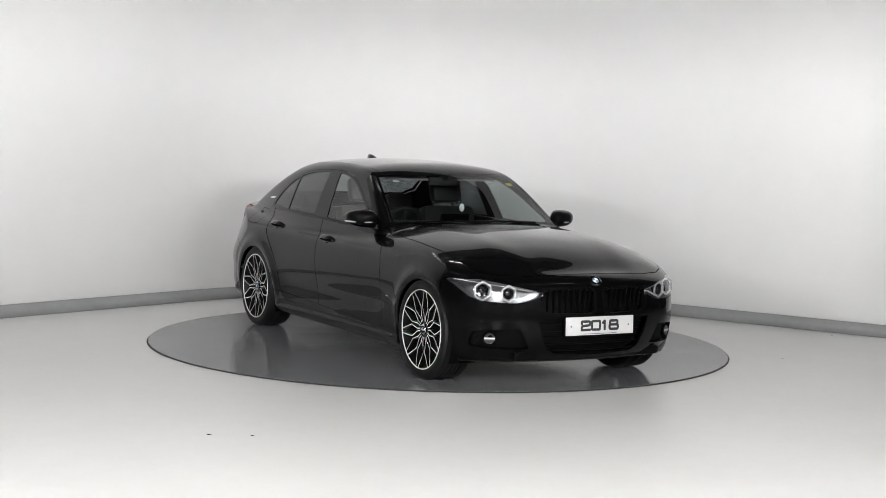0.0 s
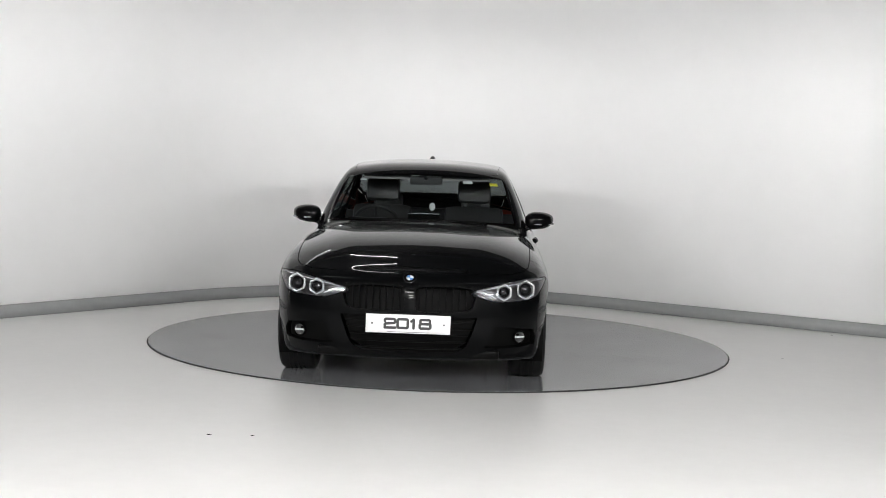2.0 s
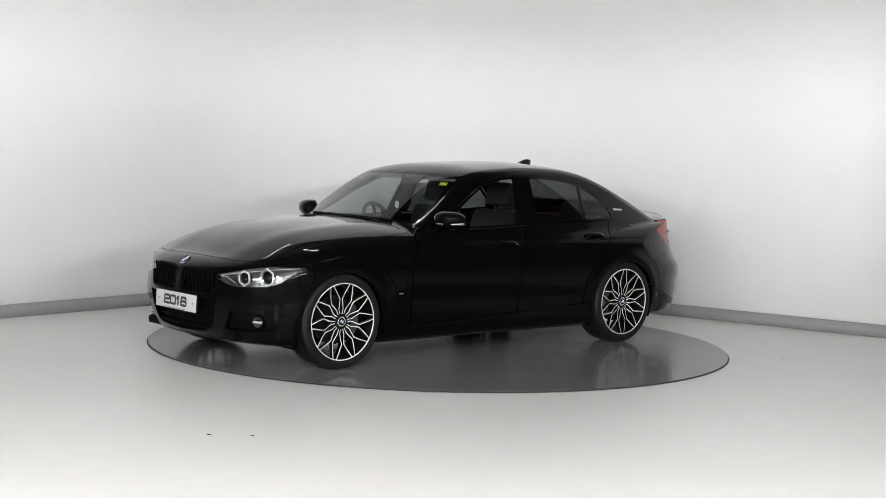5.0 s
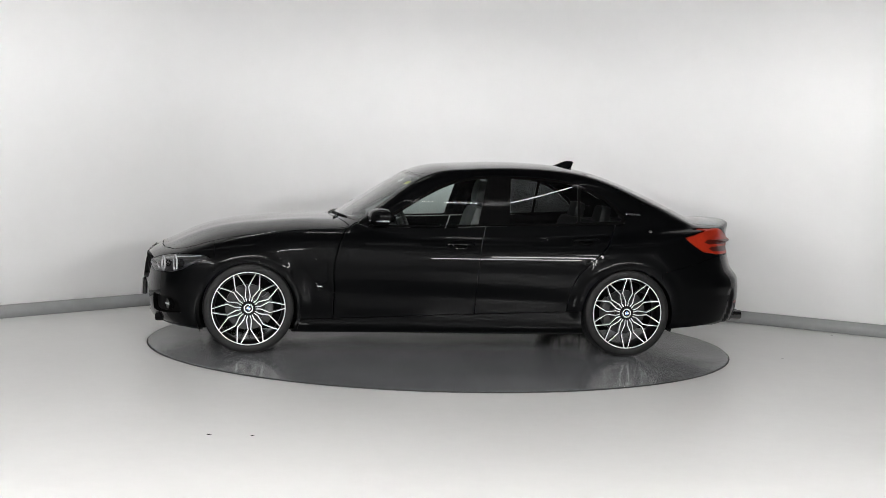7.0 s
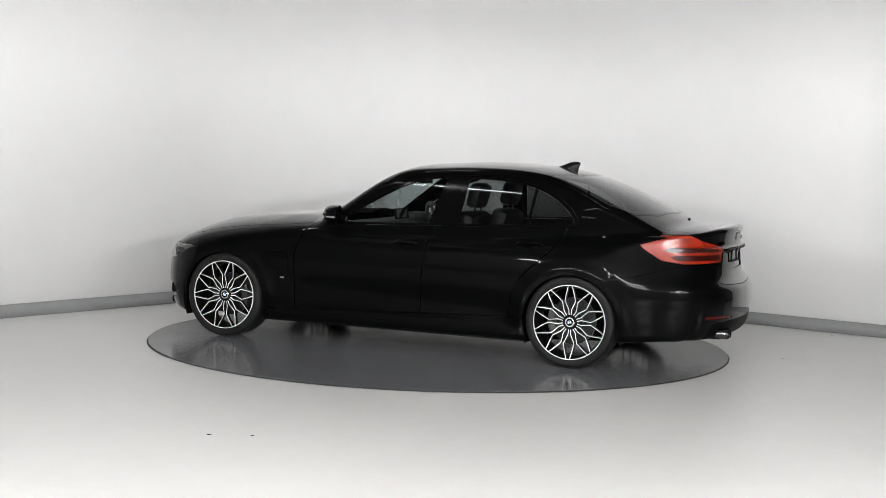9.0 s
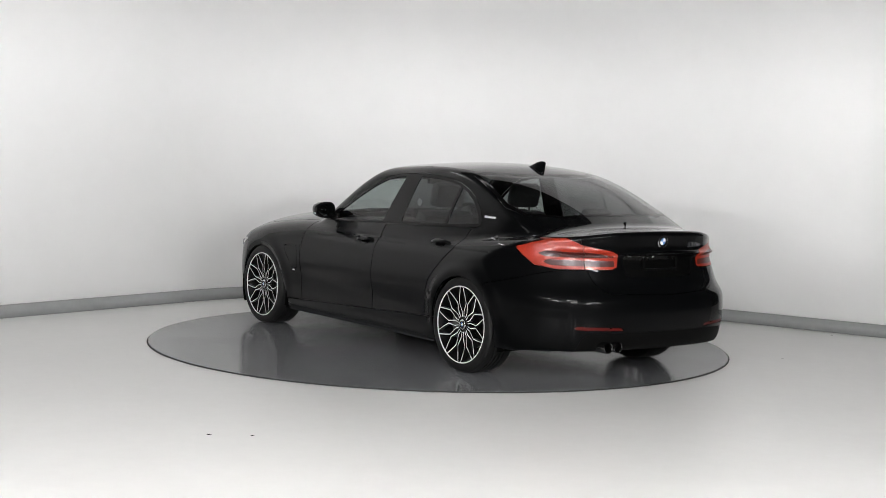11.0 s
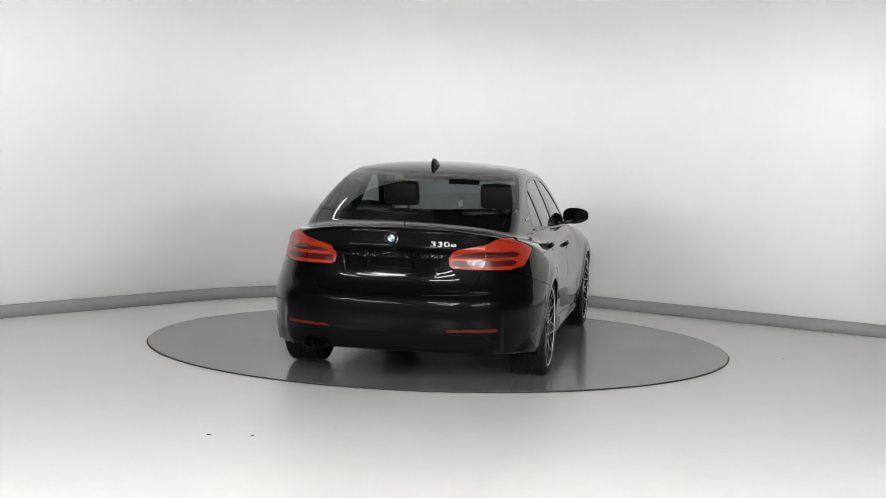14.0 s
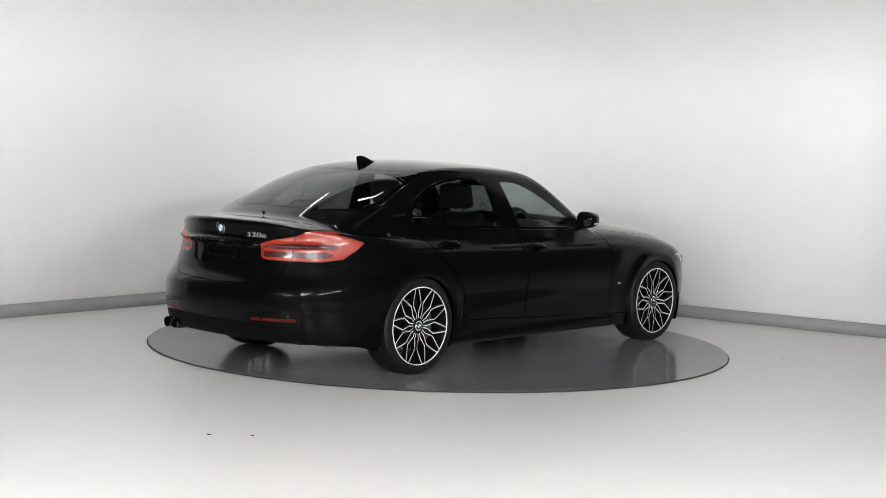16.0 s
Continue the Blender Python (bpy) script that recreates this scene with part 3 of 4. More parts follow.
# doors, skirts, roof
sill_z = lambda x: 0.300 - 0.041 * (x + 0.13)
SKIRT = lambda x, y, z: np.maximum(np.maximum(z - sill_z(x), np.abs(x + 0.0) - 1.10), 0.5 - y)
skirt, S = S.split(SKIRT, 0.0025)
DOOR_F = region("xz", [(0.63, 0.955), (0.72, 0.89), (0.755, 0.82), (0.790, 0.70), (0.800, 0.60), (0.790, 0.45), (0.795, 0.25), (-0.245, 0.25), (-0.262, 0.60), (-0.285, 0.80), (-0.325, 0.952), (-0.07, 0.940), (0.545, 0.928)], lo=0.60)
DOOR_R = region("xz", [(-0.325, 0.952), (-0.285, 0.80), (-0.262, 0.60), (-0.245, 0.25), (-0.935, 0.25), (-0.945, 0.36), (-0.965, 0.50), (-1.017, 0.604), (-1.090, 0.680), (-1.159, 0.740), (-1.240, 0.82), (-1.290, 0.90), (-1.33, 0.984), (-0.53, 0.960)], lo=0.60)
door_f, S = S.split(DOOR_F, 0.004)
door_r, S = S.split(DOOR_R, 0.004)
ROOF = region("xy", [(0.175, -0.2), (0.165, 0.30), (0.10, 0.545), (-0.4, 0.565), (-0.9, 0.565), (-1.09, 0.545), (-1.25, 0.30), (-1.285, -0.2)], lo=1.2)
roof, S = S.split(ROOF, 0.0015)
fender, quarter = S.split(lambda x, y, z: 0.60 - x, 0.0015)

panel("bonnet", hood, M_PAINT, car)
panel("front_bumper", bumper_f, M_PAINT, car)
panel("roof", roof, M_PAINT, car)
boot_lid = panel("boot_lid", boot, M_PAINT, car)
rear_bumper = panel("rear_bumper", bumper_r, M_PAINT, car)
panel("diffuser", diff, M_MATT, rear_bumper, label="satin black diffuser panel")
panel("plate_recess", recess.shift(-0.010), M_GLOSS, boot_lid, label="sunken black panel for a number plate", thick=0)

FUEL = region("xz", [(-1.615, 0.968), (-1.43, 0.962), (-1.455, 0.89), (-1.475, 0.846), (-1.66, 0.848), (-1.69, 0.865), (-1.66, 0.90)], lo=0.6)
CHARGE = region("xz", [(1.03, 0.690), (0.87, 0.695), (0.850, 0.675), (0.845, 0.53), (0.86, 0.512), (0.93, 0.515), (0.955, 0.545), (1.04, 0.655), (1.05, 0.675)], lo=0.6)
for side in ("left", "right"):
    sg = 1 if side == "left" else -1
    if side == "right":
        flap, q = quarter.split(FUEL, 0.0018)
        qp = panel("rear_quarter", q, M_PAINT, car, side)
        panel("fuel_flap", flap, M_PAINT, qp, side)
        fp = panel("front_wing", fender, M_PAINT, car, side)
    else:
        flap, q = fender.split(CHARGE, 0.0018)
        fp = panel("front_wing", q, M_PAINT, car, side)
        panel("charging_flap", flap, M_PAINT, fp, side)
        qp = panel("rear_quarter", quarter, M_PAINT, car, side)
    panel("side_skirt", skirt, M_PAINT, car, side)
    panel("window_trim", dlo, M_GLOSS, car, side, "gloss black window surround and pillar cover", 0.008)
    fd = panel("front_door", door_f, M_PAINT, car, side)
    rd = panel("rear_door", door_r, M_PAINT, car, side)
    for nm, piece, mat, par, lb in (("window", g_front, M_CLEAR, fd, "lightly tinted side window"), ("window", g_rear, M_PRIVACY, rd, "dark tinted side window"), ("quarter_window", g_quarter, M_PRIVACY, qp, "small dark tinted quarter window")):
        panel(nm, piece.shift(-0.004), mat, par, side, lb, 0).visible_shadow = False
    panel("reflector", refl.shift(-0.003), M_REFLECT, rear_bumper, side, "dull red reflector strip", 0)

    # belt moulding under the glass
    bm = bmesh.new()
    for k in range(24):
        xa, xb = 0.54 - k * 1.92 / 24, 0.54 - (k + 1) * 1.92 / 24
        pts = []
        for x in (xa, xb):
            z = 0.934 + (0.54 - x) * 0.0272
            y = float(half_glass(x)) - 0.36 * (z - 0.95) + 0.004
            pts.append(Vector((x, sg * y, z)))
        d = pts[1] - pts[0]
        box(bm, *((pts[0] + pts[1]) / 2), d.length + 0.001, 0.008, 0.011, d.to_track_quat("X", "Z").to_matrix().to_4x4())
    part("belt_moulding", bm, M_GLOSS, fd, "gloss black belt moulding")

    # door handles: a cupped recess and a bowed grip
    for par, hx, hz in ((fd, -0.13, 0.812), (rd, -1.08, 0.858)):
        # flank at this place
        lo, hi = 0.5, 1.0
        for _ in range(30):
            m = (lo + hi) / 2
            lo, hi = (m, hi) if body_field(np.array([[hx, m, hz]]))[0] < 0 else (lo, m)
        nrm = Vector(body_normal(np.array([[hx, lo, hz]]))[0])
        base = Matrix.Translation((hx, sg * lo, hz)) @ Matrix(((1, 0, 0), (0, 1, 0), (0, 0, 1))).to_4x4()
        tilt = Matrix.Rotation(sg * math.atan2(nrm.z, nrm.y), 4, "X")
        bm = bmesh.new()
        bmesh.ops.create_uvsphere(bm, u_segments=24, v_segments=12, radius=1.0)
        bmesh.ops.transform(bm, matrix=base @ tilt @ Matrix.Diagonal((0.058, 0.004, 0.036, 1)), verts=bm.verts[:])
        part("handle_cup", bm, M_GLOSS, par, "dark cupped recess behind the grip", smooth=True)
        bm = bmesh.new()
        n = 14
        rings = []
        for i in range(n + 1):
            u = i / n * 2 - 1
            out = 0.030 * (1 - u ** 4) - 0.002
            h = 0.017 * (1 - 0.25 * u * u)
            rings.append([bm.verts.new((u * 0.112, sg * (out + dy), dz)) for dy, dz in ((0.008, h * 0.6), (0.004, h), (-0.010, h * 0.8), (-0.010, -h * 0.8), (0.004, -h), (0.008, -h * 0.6))])
        for p, q in zip(rings, rings[1:]):
            for j in range(6):
                bm.faces.new((p[j], p[(j + 1) % 6], q[(j + 1) % 6], q[j]))
        bm.faces.new(rings[0])
        bm.faces.new(rings[-1][::-1])
        bmesh.ops.transform(bm, matrix=base @ tilt, verts=bm.verts[:])
        part("handle", bm, M_PAINT, par, "body-coloured pull handle", smooth=True, angle=60)

    # tail lamps: bright red lens with darker bars
    boot_half, body_half = tail.split(lambda x, y, z: y - 0.577, 0.0015)
    for piece, par in ((boot_half, boot_lid), (body_half, car)):
        lamp = None
        bars = region("yz", [(0.380, 0.864), (0.56, 0.884), (0.735, 0.884), (0.765, 0.866), (0.745, 0.848), (0.380, 0.846)], hi=-1.8)
        bars2 = region("yz", [(0.382, 0.828), (0.60, 0.831), (0.735, 0.831), (0.758, 0.814), (0.735, 0.794), (0.382, 0.792)], hi=-1.8)
        rest = piece
        dark1, rest = rest.split(bars, 0.0)
        dark2, rest = rest.split(bars2, 0.0)
        lamp = panel("tail_lamp", rest, M_RED, par, side, "red tail lamp lens", 0.010)
        for dk in (dark1, dark2):
            if len(dk.F) > 3:
                panel("dark_bar", dk.shift(-0.003), M_DEEPRED, lamp if par is car else par, side, "dark red bar in the lamp", 0.008)
    # headlamp lens
    lens = panel("headlamp", head, M_LENS, car, side, "clear headlamp with two round light rings", 0)
    lens.visible_shadow = False
    panel("lamp_bowl", head.shift(-0.075), M_BOWL, lens, side, "dark chrome lamp bowl", 0)
    bm = bmesh.new()
    n0 = len(head.V)
    vs = {}
    for a, b in head.edge_loops():
        for i in (a, b):
            if i not in vs:
                v, nn = head.V[i], head.N[i]
                vs[i] = (bm.verts.new((v[0] - nn[0] * 0.002, sg * (v[1] - nn[1] * 0.002), v[2] - nn[2] * 0.002)), bm.verts.new((v[0] - nn[0] * 0.08, sg * (v[1] - nn[1] * 0.08), v[2] - nn[2] * 0.08)))
        bm.faces.new((vs[a][0], vs[b][0], vs[b][1], vs[a][1]))
    part("lamp_rim", bm, M_LAMPGREY, lens, "grey bezel inside the lamp", smooth=True)
    # two projector units with light rings
    for y0, z0, r in ((0.590, 0.622, 0.043), (0.728, 0.634, 0.050)):
        x0 = on_nose(y0, z0) - 0.062
        face = Matrix.Translation((x0, sg * y0, z0)) @ pose(0, 0, 0, 0, 0, sg * 14 - 90)
        bm = lathe([(r * 0.80, -0.020), (r * 0.55, 0.030), (r * 0.30, 0.034)], 24)
        bmesh.ops.create_uvsphere(bm, u_segments=16, v_segments=8, radius=r * 0.62, matrix=Matrix.Translation((0, 0.010, 0)))
        bmesh.ops.transform(bm, matrix=face @ pose(0, 0, 0, 0, 0, 180), verts=bm.verts[:])
        part("projector", bm, M_PROJECTOR, lens, "dark round projector lens", smooth=True)
        bm = bmesh.new()
        pts = []
        for i in range(33):
            a = radians(11.25 * i)
            flat = 1.03 / math.cos((a + radians(30)) % radians(60) - radians(30))
            pts.append(Vector((r * flat * math.cos(a), 0.0, r * flat * math.sin(a))))
        for a, b in zip(pts, pts[1:]):
            tube(bm, a, b, 0.0064, seg=8)
        bmesh.ops.transform(bm, matrix=face @ Matrix.Translation((0, 0.026, 0)), verts=bm.verts[:])
        part("light_ring", bm, M_DRL, lens, "frosted light ring", smooth=True)
    bm = bmesh.new()
    trail = []
    for i in range(12):
        u = i / 11
        y = 0.545 - 0.13 * u
        z = 0.585 + 0.035 * min(1, u * 1.6) + 0.004 * u
        trail.append((y, z))
    brow = [(0.42 + 0.42 * i / 15, 0.629 + 0.068 * (i / 15) ** 0.9) for i in range(16)]
    for line, rad in ((trail, 0.005), (brow, 0.0035)):
        pts = []
        for y, z in line:
            lo, hi = 1.2, 2.4
            for _ in range(30):
                m = (lo + hi) / 2
                lo, hi = (m, hi) if body_field(np.array([[m, y, z]]))[0] < 0 else (lo, m)
            pts.append(Vector((lo - 0.030, sg * y, z)))
        for a, b in zip(pts, pts[1:]):
            tube(bm, a, b, rad, seg=8)
    part("light_guide", bm, M_DRL, lens, "frosted light guide", smooth=True)

    # kidney grille with upright bars
    gr = panel("kidney_grille", kidney.shift(-0.045), M_MATT, car, side, "gloss black kidney grille", 0)
    ring, _ = kidney.split(lambda x, y, z: -(KIDNEY(x, y, z) + 0.014), 0.0)
    panel("grille_frame", ring.shift(0.003), M_MATT, gr, side, "dark satin surround", 0.03)
    for i in range(9):
        y = 0.062 + i * 0.042
        bm = bmesh.new()
        xs = 2.165 - float(nose_plan(y))
        box(bm, xs - 0.032, sg * y, 0.577, 0.036, 0.008, 0.172, pose(0, 0, 0, 0, 7, 0), bevel=0.002)
        part("grille_bar", bm, M_MATT, gr)
    # side intake and fog lamp
    pocket = panel("side_intake", side_in.shift(-0.035), M_MATT, car, side, "black mesh air intake", 0)
    bm = bmesh.new()
    vs = {}
    for a, b in side_in.edge_loops():
        for i in (a, b):
            if i not in vs:
                v, nn = side_in.V[i], side_in.N[i]
                vs[i] = (bm.verts.new((v[0], sg * v[1], v[2])), bm.verts.new((v[0] - nn[0] * 0.036, sg * (v[1] - nn[1] * 0.036), v[2] - nn[2] * 0.036)))
        bm.faces.new((vs[a][0], vs[b][0], vs[b][1], vs[a][1]))
    part("intake_lip", bm, M_GLOSS, pocket, smooth=True)
    fog_at = Matrix.Translation((on_nose(0.702, 0.338) - 0.020, sg * 0.702, 0.338)) @ pose(0, 0, 0, 0, 0, sg * 26 - 90)
    bm = lathe([(0.0415, -0.03), (0.0415, 0.006), (0.038, 0.010), (0.034, 0.004)], 32)
    bmesh.ops.transform(bm, matrix=fog_at, verts=bm.verts[:])
    fog = part("fog_lamp", bm, M_GLOSS, car, "round fog lamp with a bright bar across it", smooth=True)
    bm = lathe([(0.036, -0.004), (0.030, -0.016), (0.012, -0.026), (0.0, -0.028)], 28)
    bmesh.ops.transform(bm, matrix=fog_at @ Matrix.Translation((0, 0.006, 0)), verts=bm.verts[:])
    part("fog_reflector", bm, M_BOWL, fog, "silver reflector bowl", smooth=True)
    bm = bmesh.new()
    box(bm, 0, 0.004, 0, 0.068, 0.008, 0.012, bevel=0.002)
    bmesh.ops.transform(bm, matrix=fog_at, verts=bm.verts[:])
    part("fog_bar", bm, M_DRL, fog, "bright bar")

    # door mirror
    bm = bmesh.new()
    bmesh.ops.create_uvsphere(bm, u_segments=32, v_segments=20, radius=1.0)
    for v in bm.verts:
        x, y, z = v.co
        # bluff in front, flat at the back, tapered outwards
        q = lambda c, e: math.copysign(abs(c) ** e, c)
        x = q(x, 0.85)
        if x < -0.25:
            x = -0.25 - (-(x + 0.25)) * 0.15
        z = q(z, 0.75) * (1.0 - 0.18 * y)
        v.co = (x * 0.095 - 0.03 * y, sg * q(y, 0.80) * 0.106, z * 0.064 + 0.006 * y)
    bmesh.ops.translate(bm, verts=bm.verts[:], vec=(0.455, sg * 0.864, 1.005))
    mir = part("door_mirror", bm, M_PAINT, car, "black door mirror with a silver turn-signal strip", smooth=True, angle=60)
    bm = bmesh.new()
    bmesh.ops.create_grid(bm, x_segments=10, y_segments=8, size=1.0)
    for v in bm.verts:
        a, b = v.co.x, v.co.y
        r = max(abs(a), abs(b)) / max(1e-6, math.hypot(a, b)) if (a or b) else 1
        f = r ** 0.6
        v.co = (0.4205 + 0.002 * (a * a + b * b) - 0.03 * a * f, sg * (0.864 + a * f * 0.092), 1.005 + b * f * 0.051 * (1 - 0.15 * a))
    part("mirror_glass", bm, M_CHROME, mir, "silvered mirror glass", smooth=True)
    bm = bmesh.new()
    pts = [Vector((0.455 + 0.086 * math.cos(radians(a)) - 0.03 * math.sin(radians(a)), sg * (0.864 + 0.104 * math.sin(radians(a))), 0.981)) for a in range(-40, 96, 9)]
    for a, b in zip(pts, pts[1:]):
        tube(bm, a, b, 0.0065, seg=8)
    part("signal_strip", bm, M_DRL, mir, "pale turn-signal strip", smooth=True)
    bm = bmesh.new()
    for i, (y0, y1) in enumerate(((0.775, 0.845), )):
        box(bm, 0.455, sg * 0.797, 0.952, 0.085, 0.110, 0.030, pose(0, 0, 0, sg * 22, 0, 0), bevel=0.010)
    box(bm, 0.46, sg * 0.766, 0.955, 0.12, 0.030, 0.055, bevel=0.010)
    part("mirror_foot", bm, M_GLOSS, mir, "black mirror foot", smooth=True)

    # fender badge and pillar badge as plain bright bars
    bm = bmesh.new()
    box(bm, 0.897, sg * on_side(0.897, 0.496), 0.496, 0.036, 0.004, 0.011, bevel=0.001)
    part("badge", bm, M_CHROME, fp, "small bright badge")
    bm = bmesh.new()
    for k in range(6):
        xk = -1.425 - k * 0.019
        zk = 1.064 - 0.0008 * k
        lo, hi = 0.4, 0.9
        for _ in range(30):
            m = (lo + hi) / 2
            lo, hi = (m, hi) if body_field(np.array([[xk, m, zk]]))[0] < 0 else (lo, m)
        box(bm, xk, sg * (lo + 0.001), zk, 0.015, 0.003, 0.016, pose(0, 0, 0, sg * 30, 0, 0))
    part("badge", bm, M_CHROME, qp, "small bright lettered badge")

# ---------------------------------------------------------------- lower intake with bars, under tray, wheel housings
low_grille = panel("lower_grille", intake.shift(-0.05), M_MATT, car, label="black lower air intake with cross bars", thick=0)
for k in range(5):
    bm = bmesh.new()
    z = 0.262 + k * 0.042
    half = 0.345 + k * 0.015
    for i in range(12):
        ya, yb = -half + 2 * half * i / 12, -half + 2 * half * (i + 1) / 12
        xa, xb = 2.125 - float(nose_plan(abs(ya))), 2.125 - float(nose_plan(abs(yb)))
        tube(bm, (xa, ya, z), (xb, yb, z), 0.006, seg=6)
    part("cross_bar", bm, M_MATT, low_grille, smooth=True)
bm = bmesh.new()
box(bm, 0.05, 0, 0.205, 2.05, 1.62, 0.06, bevel=0.02)
box(bm, 1.80, 0, 0.225, 0.55, 1.15, 0.06, bevel=0.02)
box(bm, -1.85, 0, 0.27, 0.70, 1.15, 0.06, bevel=0.02)
box(bm, 1.405, 0, 0.30, 0.60, 1.10, 0.16, bevel=0.02)
box(bm, -1.405, 0, 0.33, 0.60, 1.10, 0.16, bevel=0.02)
box(bm, 1.62, 0, 0.52, 0.60, 1.05, 0.34, bevel=0.04)
part("under_tray", bm, M_MATT, car, "dark underbody")
for sx in (1, -1):
    for sg in (1, -1):
        bm = bmesh.new()
        rings = []
        for y in (0.862, 0.60):
            rings.append([bm.verts.new((sx * AXLE + 0.375 * math.cos(radians(a)), sg * y, ARCH_Z + 0.375 * math.sin(radians(a)))) for a in range(-25, 206, 7)])
        for i in range(len(rings[0]) - 1):
            bm.faces.new((rings[0][i], rings[0][i + 1], rings[1][i + 1], rings[1][i]))
        bm.faces.new(rings[1])
        part("wheel_housing", bm, M_MATT, car, "black wheel housing liner", smooth=True)

# ---------------------------------------------------------------- wheels
def roundel(parent, m, r):
    """A round enamel badge in one mesh: chrome ring, black band, blue and white quarters."""
    bm = bmesh.new()
    rad = [(r * 1.07, -0.003, 0), (r * 1.07, 0.0012, 0), (r * 1.0, 0.0022, 0), (r * 0.95, 0.0010, 1), (r * 0.62, 0.0010, 1), (r * 0.58, 0.0020, 0)]
    prev = None
    for k, (q, z, mi) in enumerate(rad):
        ring = [bm.verts.new((q * math.cos(radians(9 * j)), q * math.sin(radians(9 * j)), z)) for j in range(40)]
        if prev:
            for j in range(40):
                bm.faces.new((prev[j], prev[(j + 1) % 40], ring[(j + 1) % 40], ring[j])).material_index = rad[k][2]
        prev = ring
    c = bm.verts.new((0, 0, 0.0020))
    for j in range(40):
        bm.faces.new((c, prev[j], prev[(j + 1) % 40])).material_index = 2 + (j // 10) % 2
    bmesh.ops.transform(bm, matrix=m, verts=bm.verts[:])
    return part("roundel", bm, [M_CHROME, M_GLOSS, M_BLUE, M_WHITE], parent, "round black-rimmed badge with blue and white quarters")


def spoke_mesh():
    """One petal of the wheel: two bars that part from the hub, widen and close again at the rim."""
    line = [(0.050, 0.0075), (0.088, 0.0100), (0.150, 0.0390), (0.200, 0.0290), (0.2575, 0.0140)]
    bm = bmesh.new()
    for s in (1, -1):
        cols = []
        for k, (r, h) in enumerate(line):
            pr, nx = line[max(k - 1, 0)], line[min(k + 1, len(line) - 1)]
            d = Vector((nx[0] - pr[0], nx[1] - pr[1])).normalized()
            nrm = Vector((-d.y, d.x))
            face = 0.090 + 0.024 * min(1, (r / 0.2575)) ** 1.5
            ring = []
            for off, y in ((-0.0029, face), (0.0029, face), (0.0042, face - 0.004), (0.0050, face - 0.030), (-0.0050, face - 0.030), (-0.0042, face - 0.004)):
                ring.append(bm.verts.new((r + nrm.x * off, y, s * (h + nrm.y * off))))
            cols.append(ring)
        for p, q in zip(cols, cols[1:]):
            for j in range(6):
                f = bm.faces.new((p[j], p[(j + 1) % 6], q[(j + 1) % 6], q[j]))
                f.material_index = 1 if j == 0 else 0
    return bm


SHARED = {}


def sub(name, make, mat, parent, label="", m=None, smooth=True, angle=35):
    """A sub-part whose mesh is shared with its like on the other wheels."""
    if name not in SHARED:
        ob = part(name, make(), mat, parent, label, smooth, angle)
        SHARED[name] = ob.data
    else:
        ob = new(name, SHARED[name])
        ob.parent = parent
        if label:
            ob["label"] = label
    if m is not None:
        ob.matrix_basis = m
    return ob


def bolt():
    bm = bmesh.new()
    tube(bm, (0.056, 0.070, 0), (0.056, 0.092, 0), 0.0075, seg=6)
    return bm


def caliper():
    """One curved block that grips the disc."""
    bm = bmesh.new()
    rings = []
    for a in range(-38, 39, 4):
        c, q = math.cos(radians(a)), math.sin(radians(a))
        e = 1 - 0.25 * (abs(a) / 38) ** 4
        rings.append([bm.verts.new((rad * c, y * e, rad * q)) for rad, y in ((0.122, -0.036), (0.122, 0.036), (0.134, 0.044), (0.170, 0.044), (0.180, 0.036), (0.180, -0.036), (0.170, -0.044), (0.134, -0.044))])
    for p, q in zip(rings, rings[1:]):
        for k in range(8):
            bm.faces.new((p[k], p[(k + 1) % 8], q[(k + 1) % 8], q[k]))
    bm.faces.new(rings[0])
    bm.faces.new(rings[-1][::-1])
    return bm


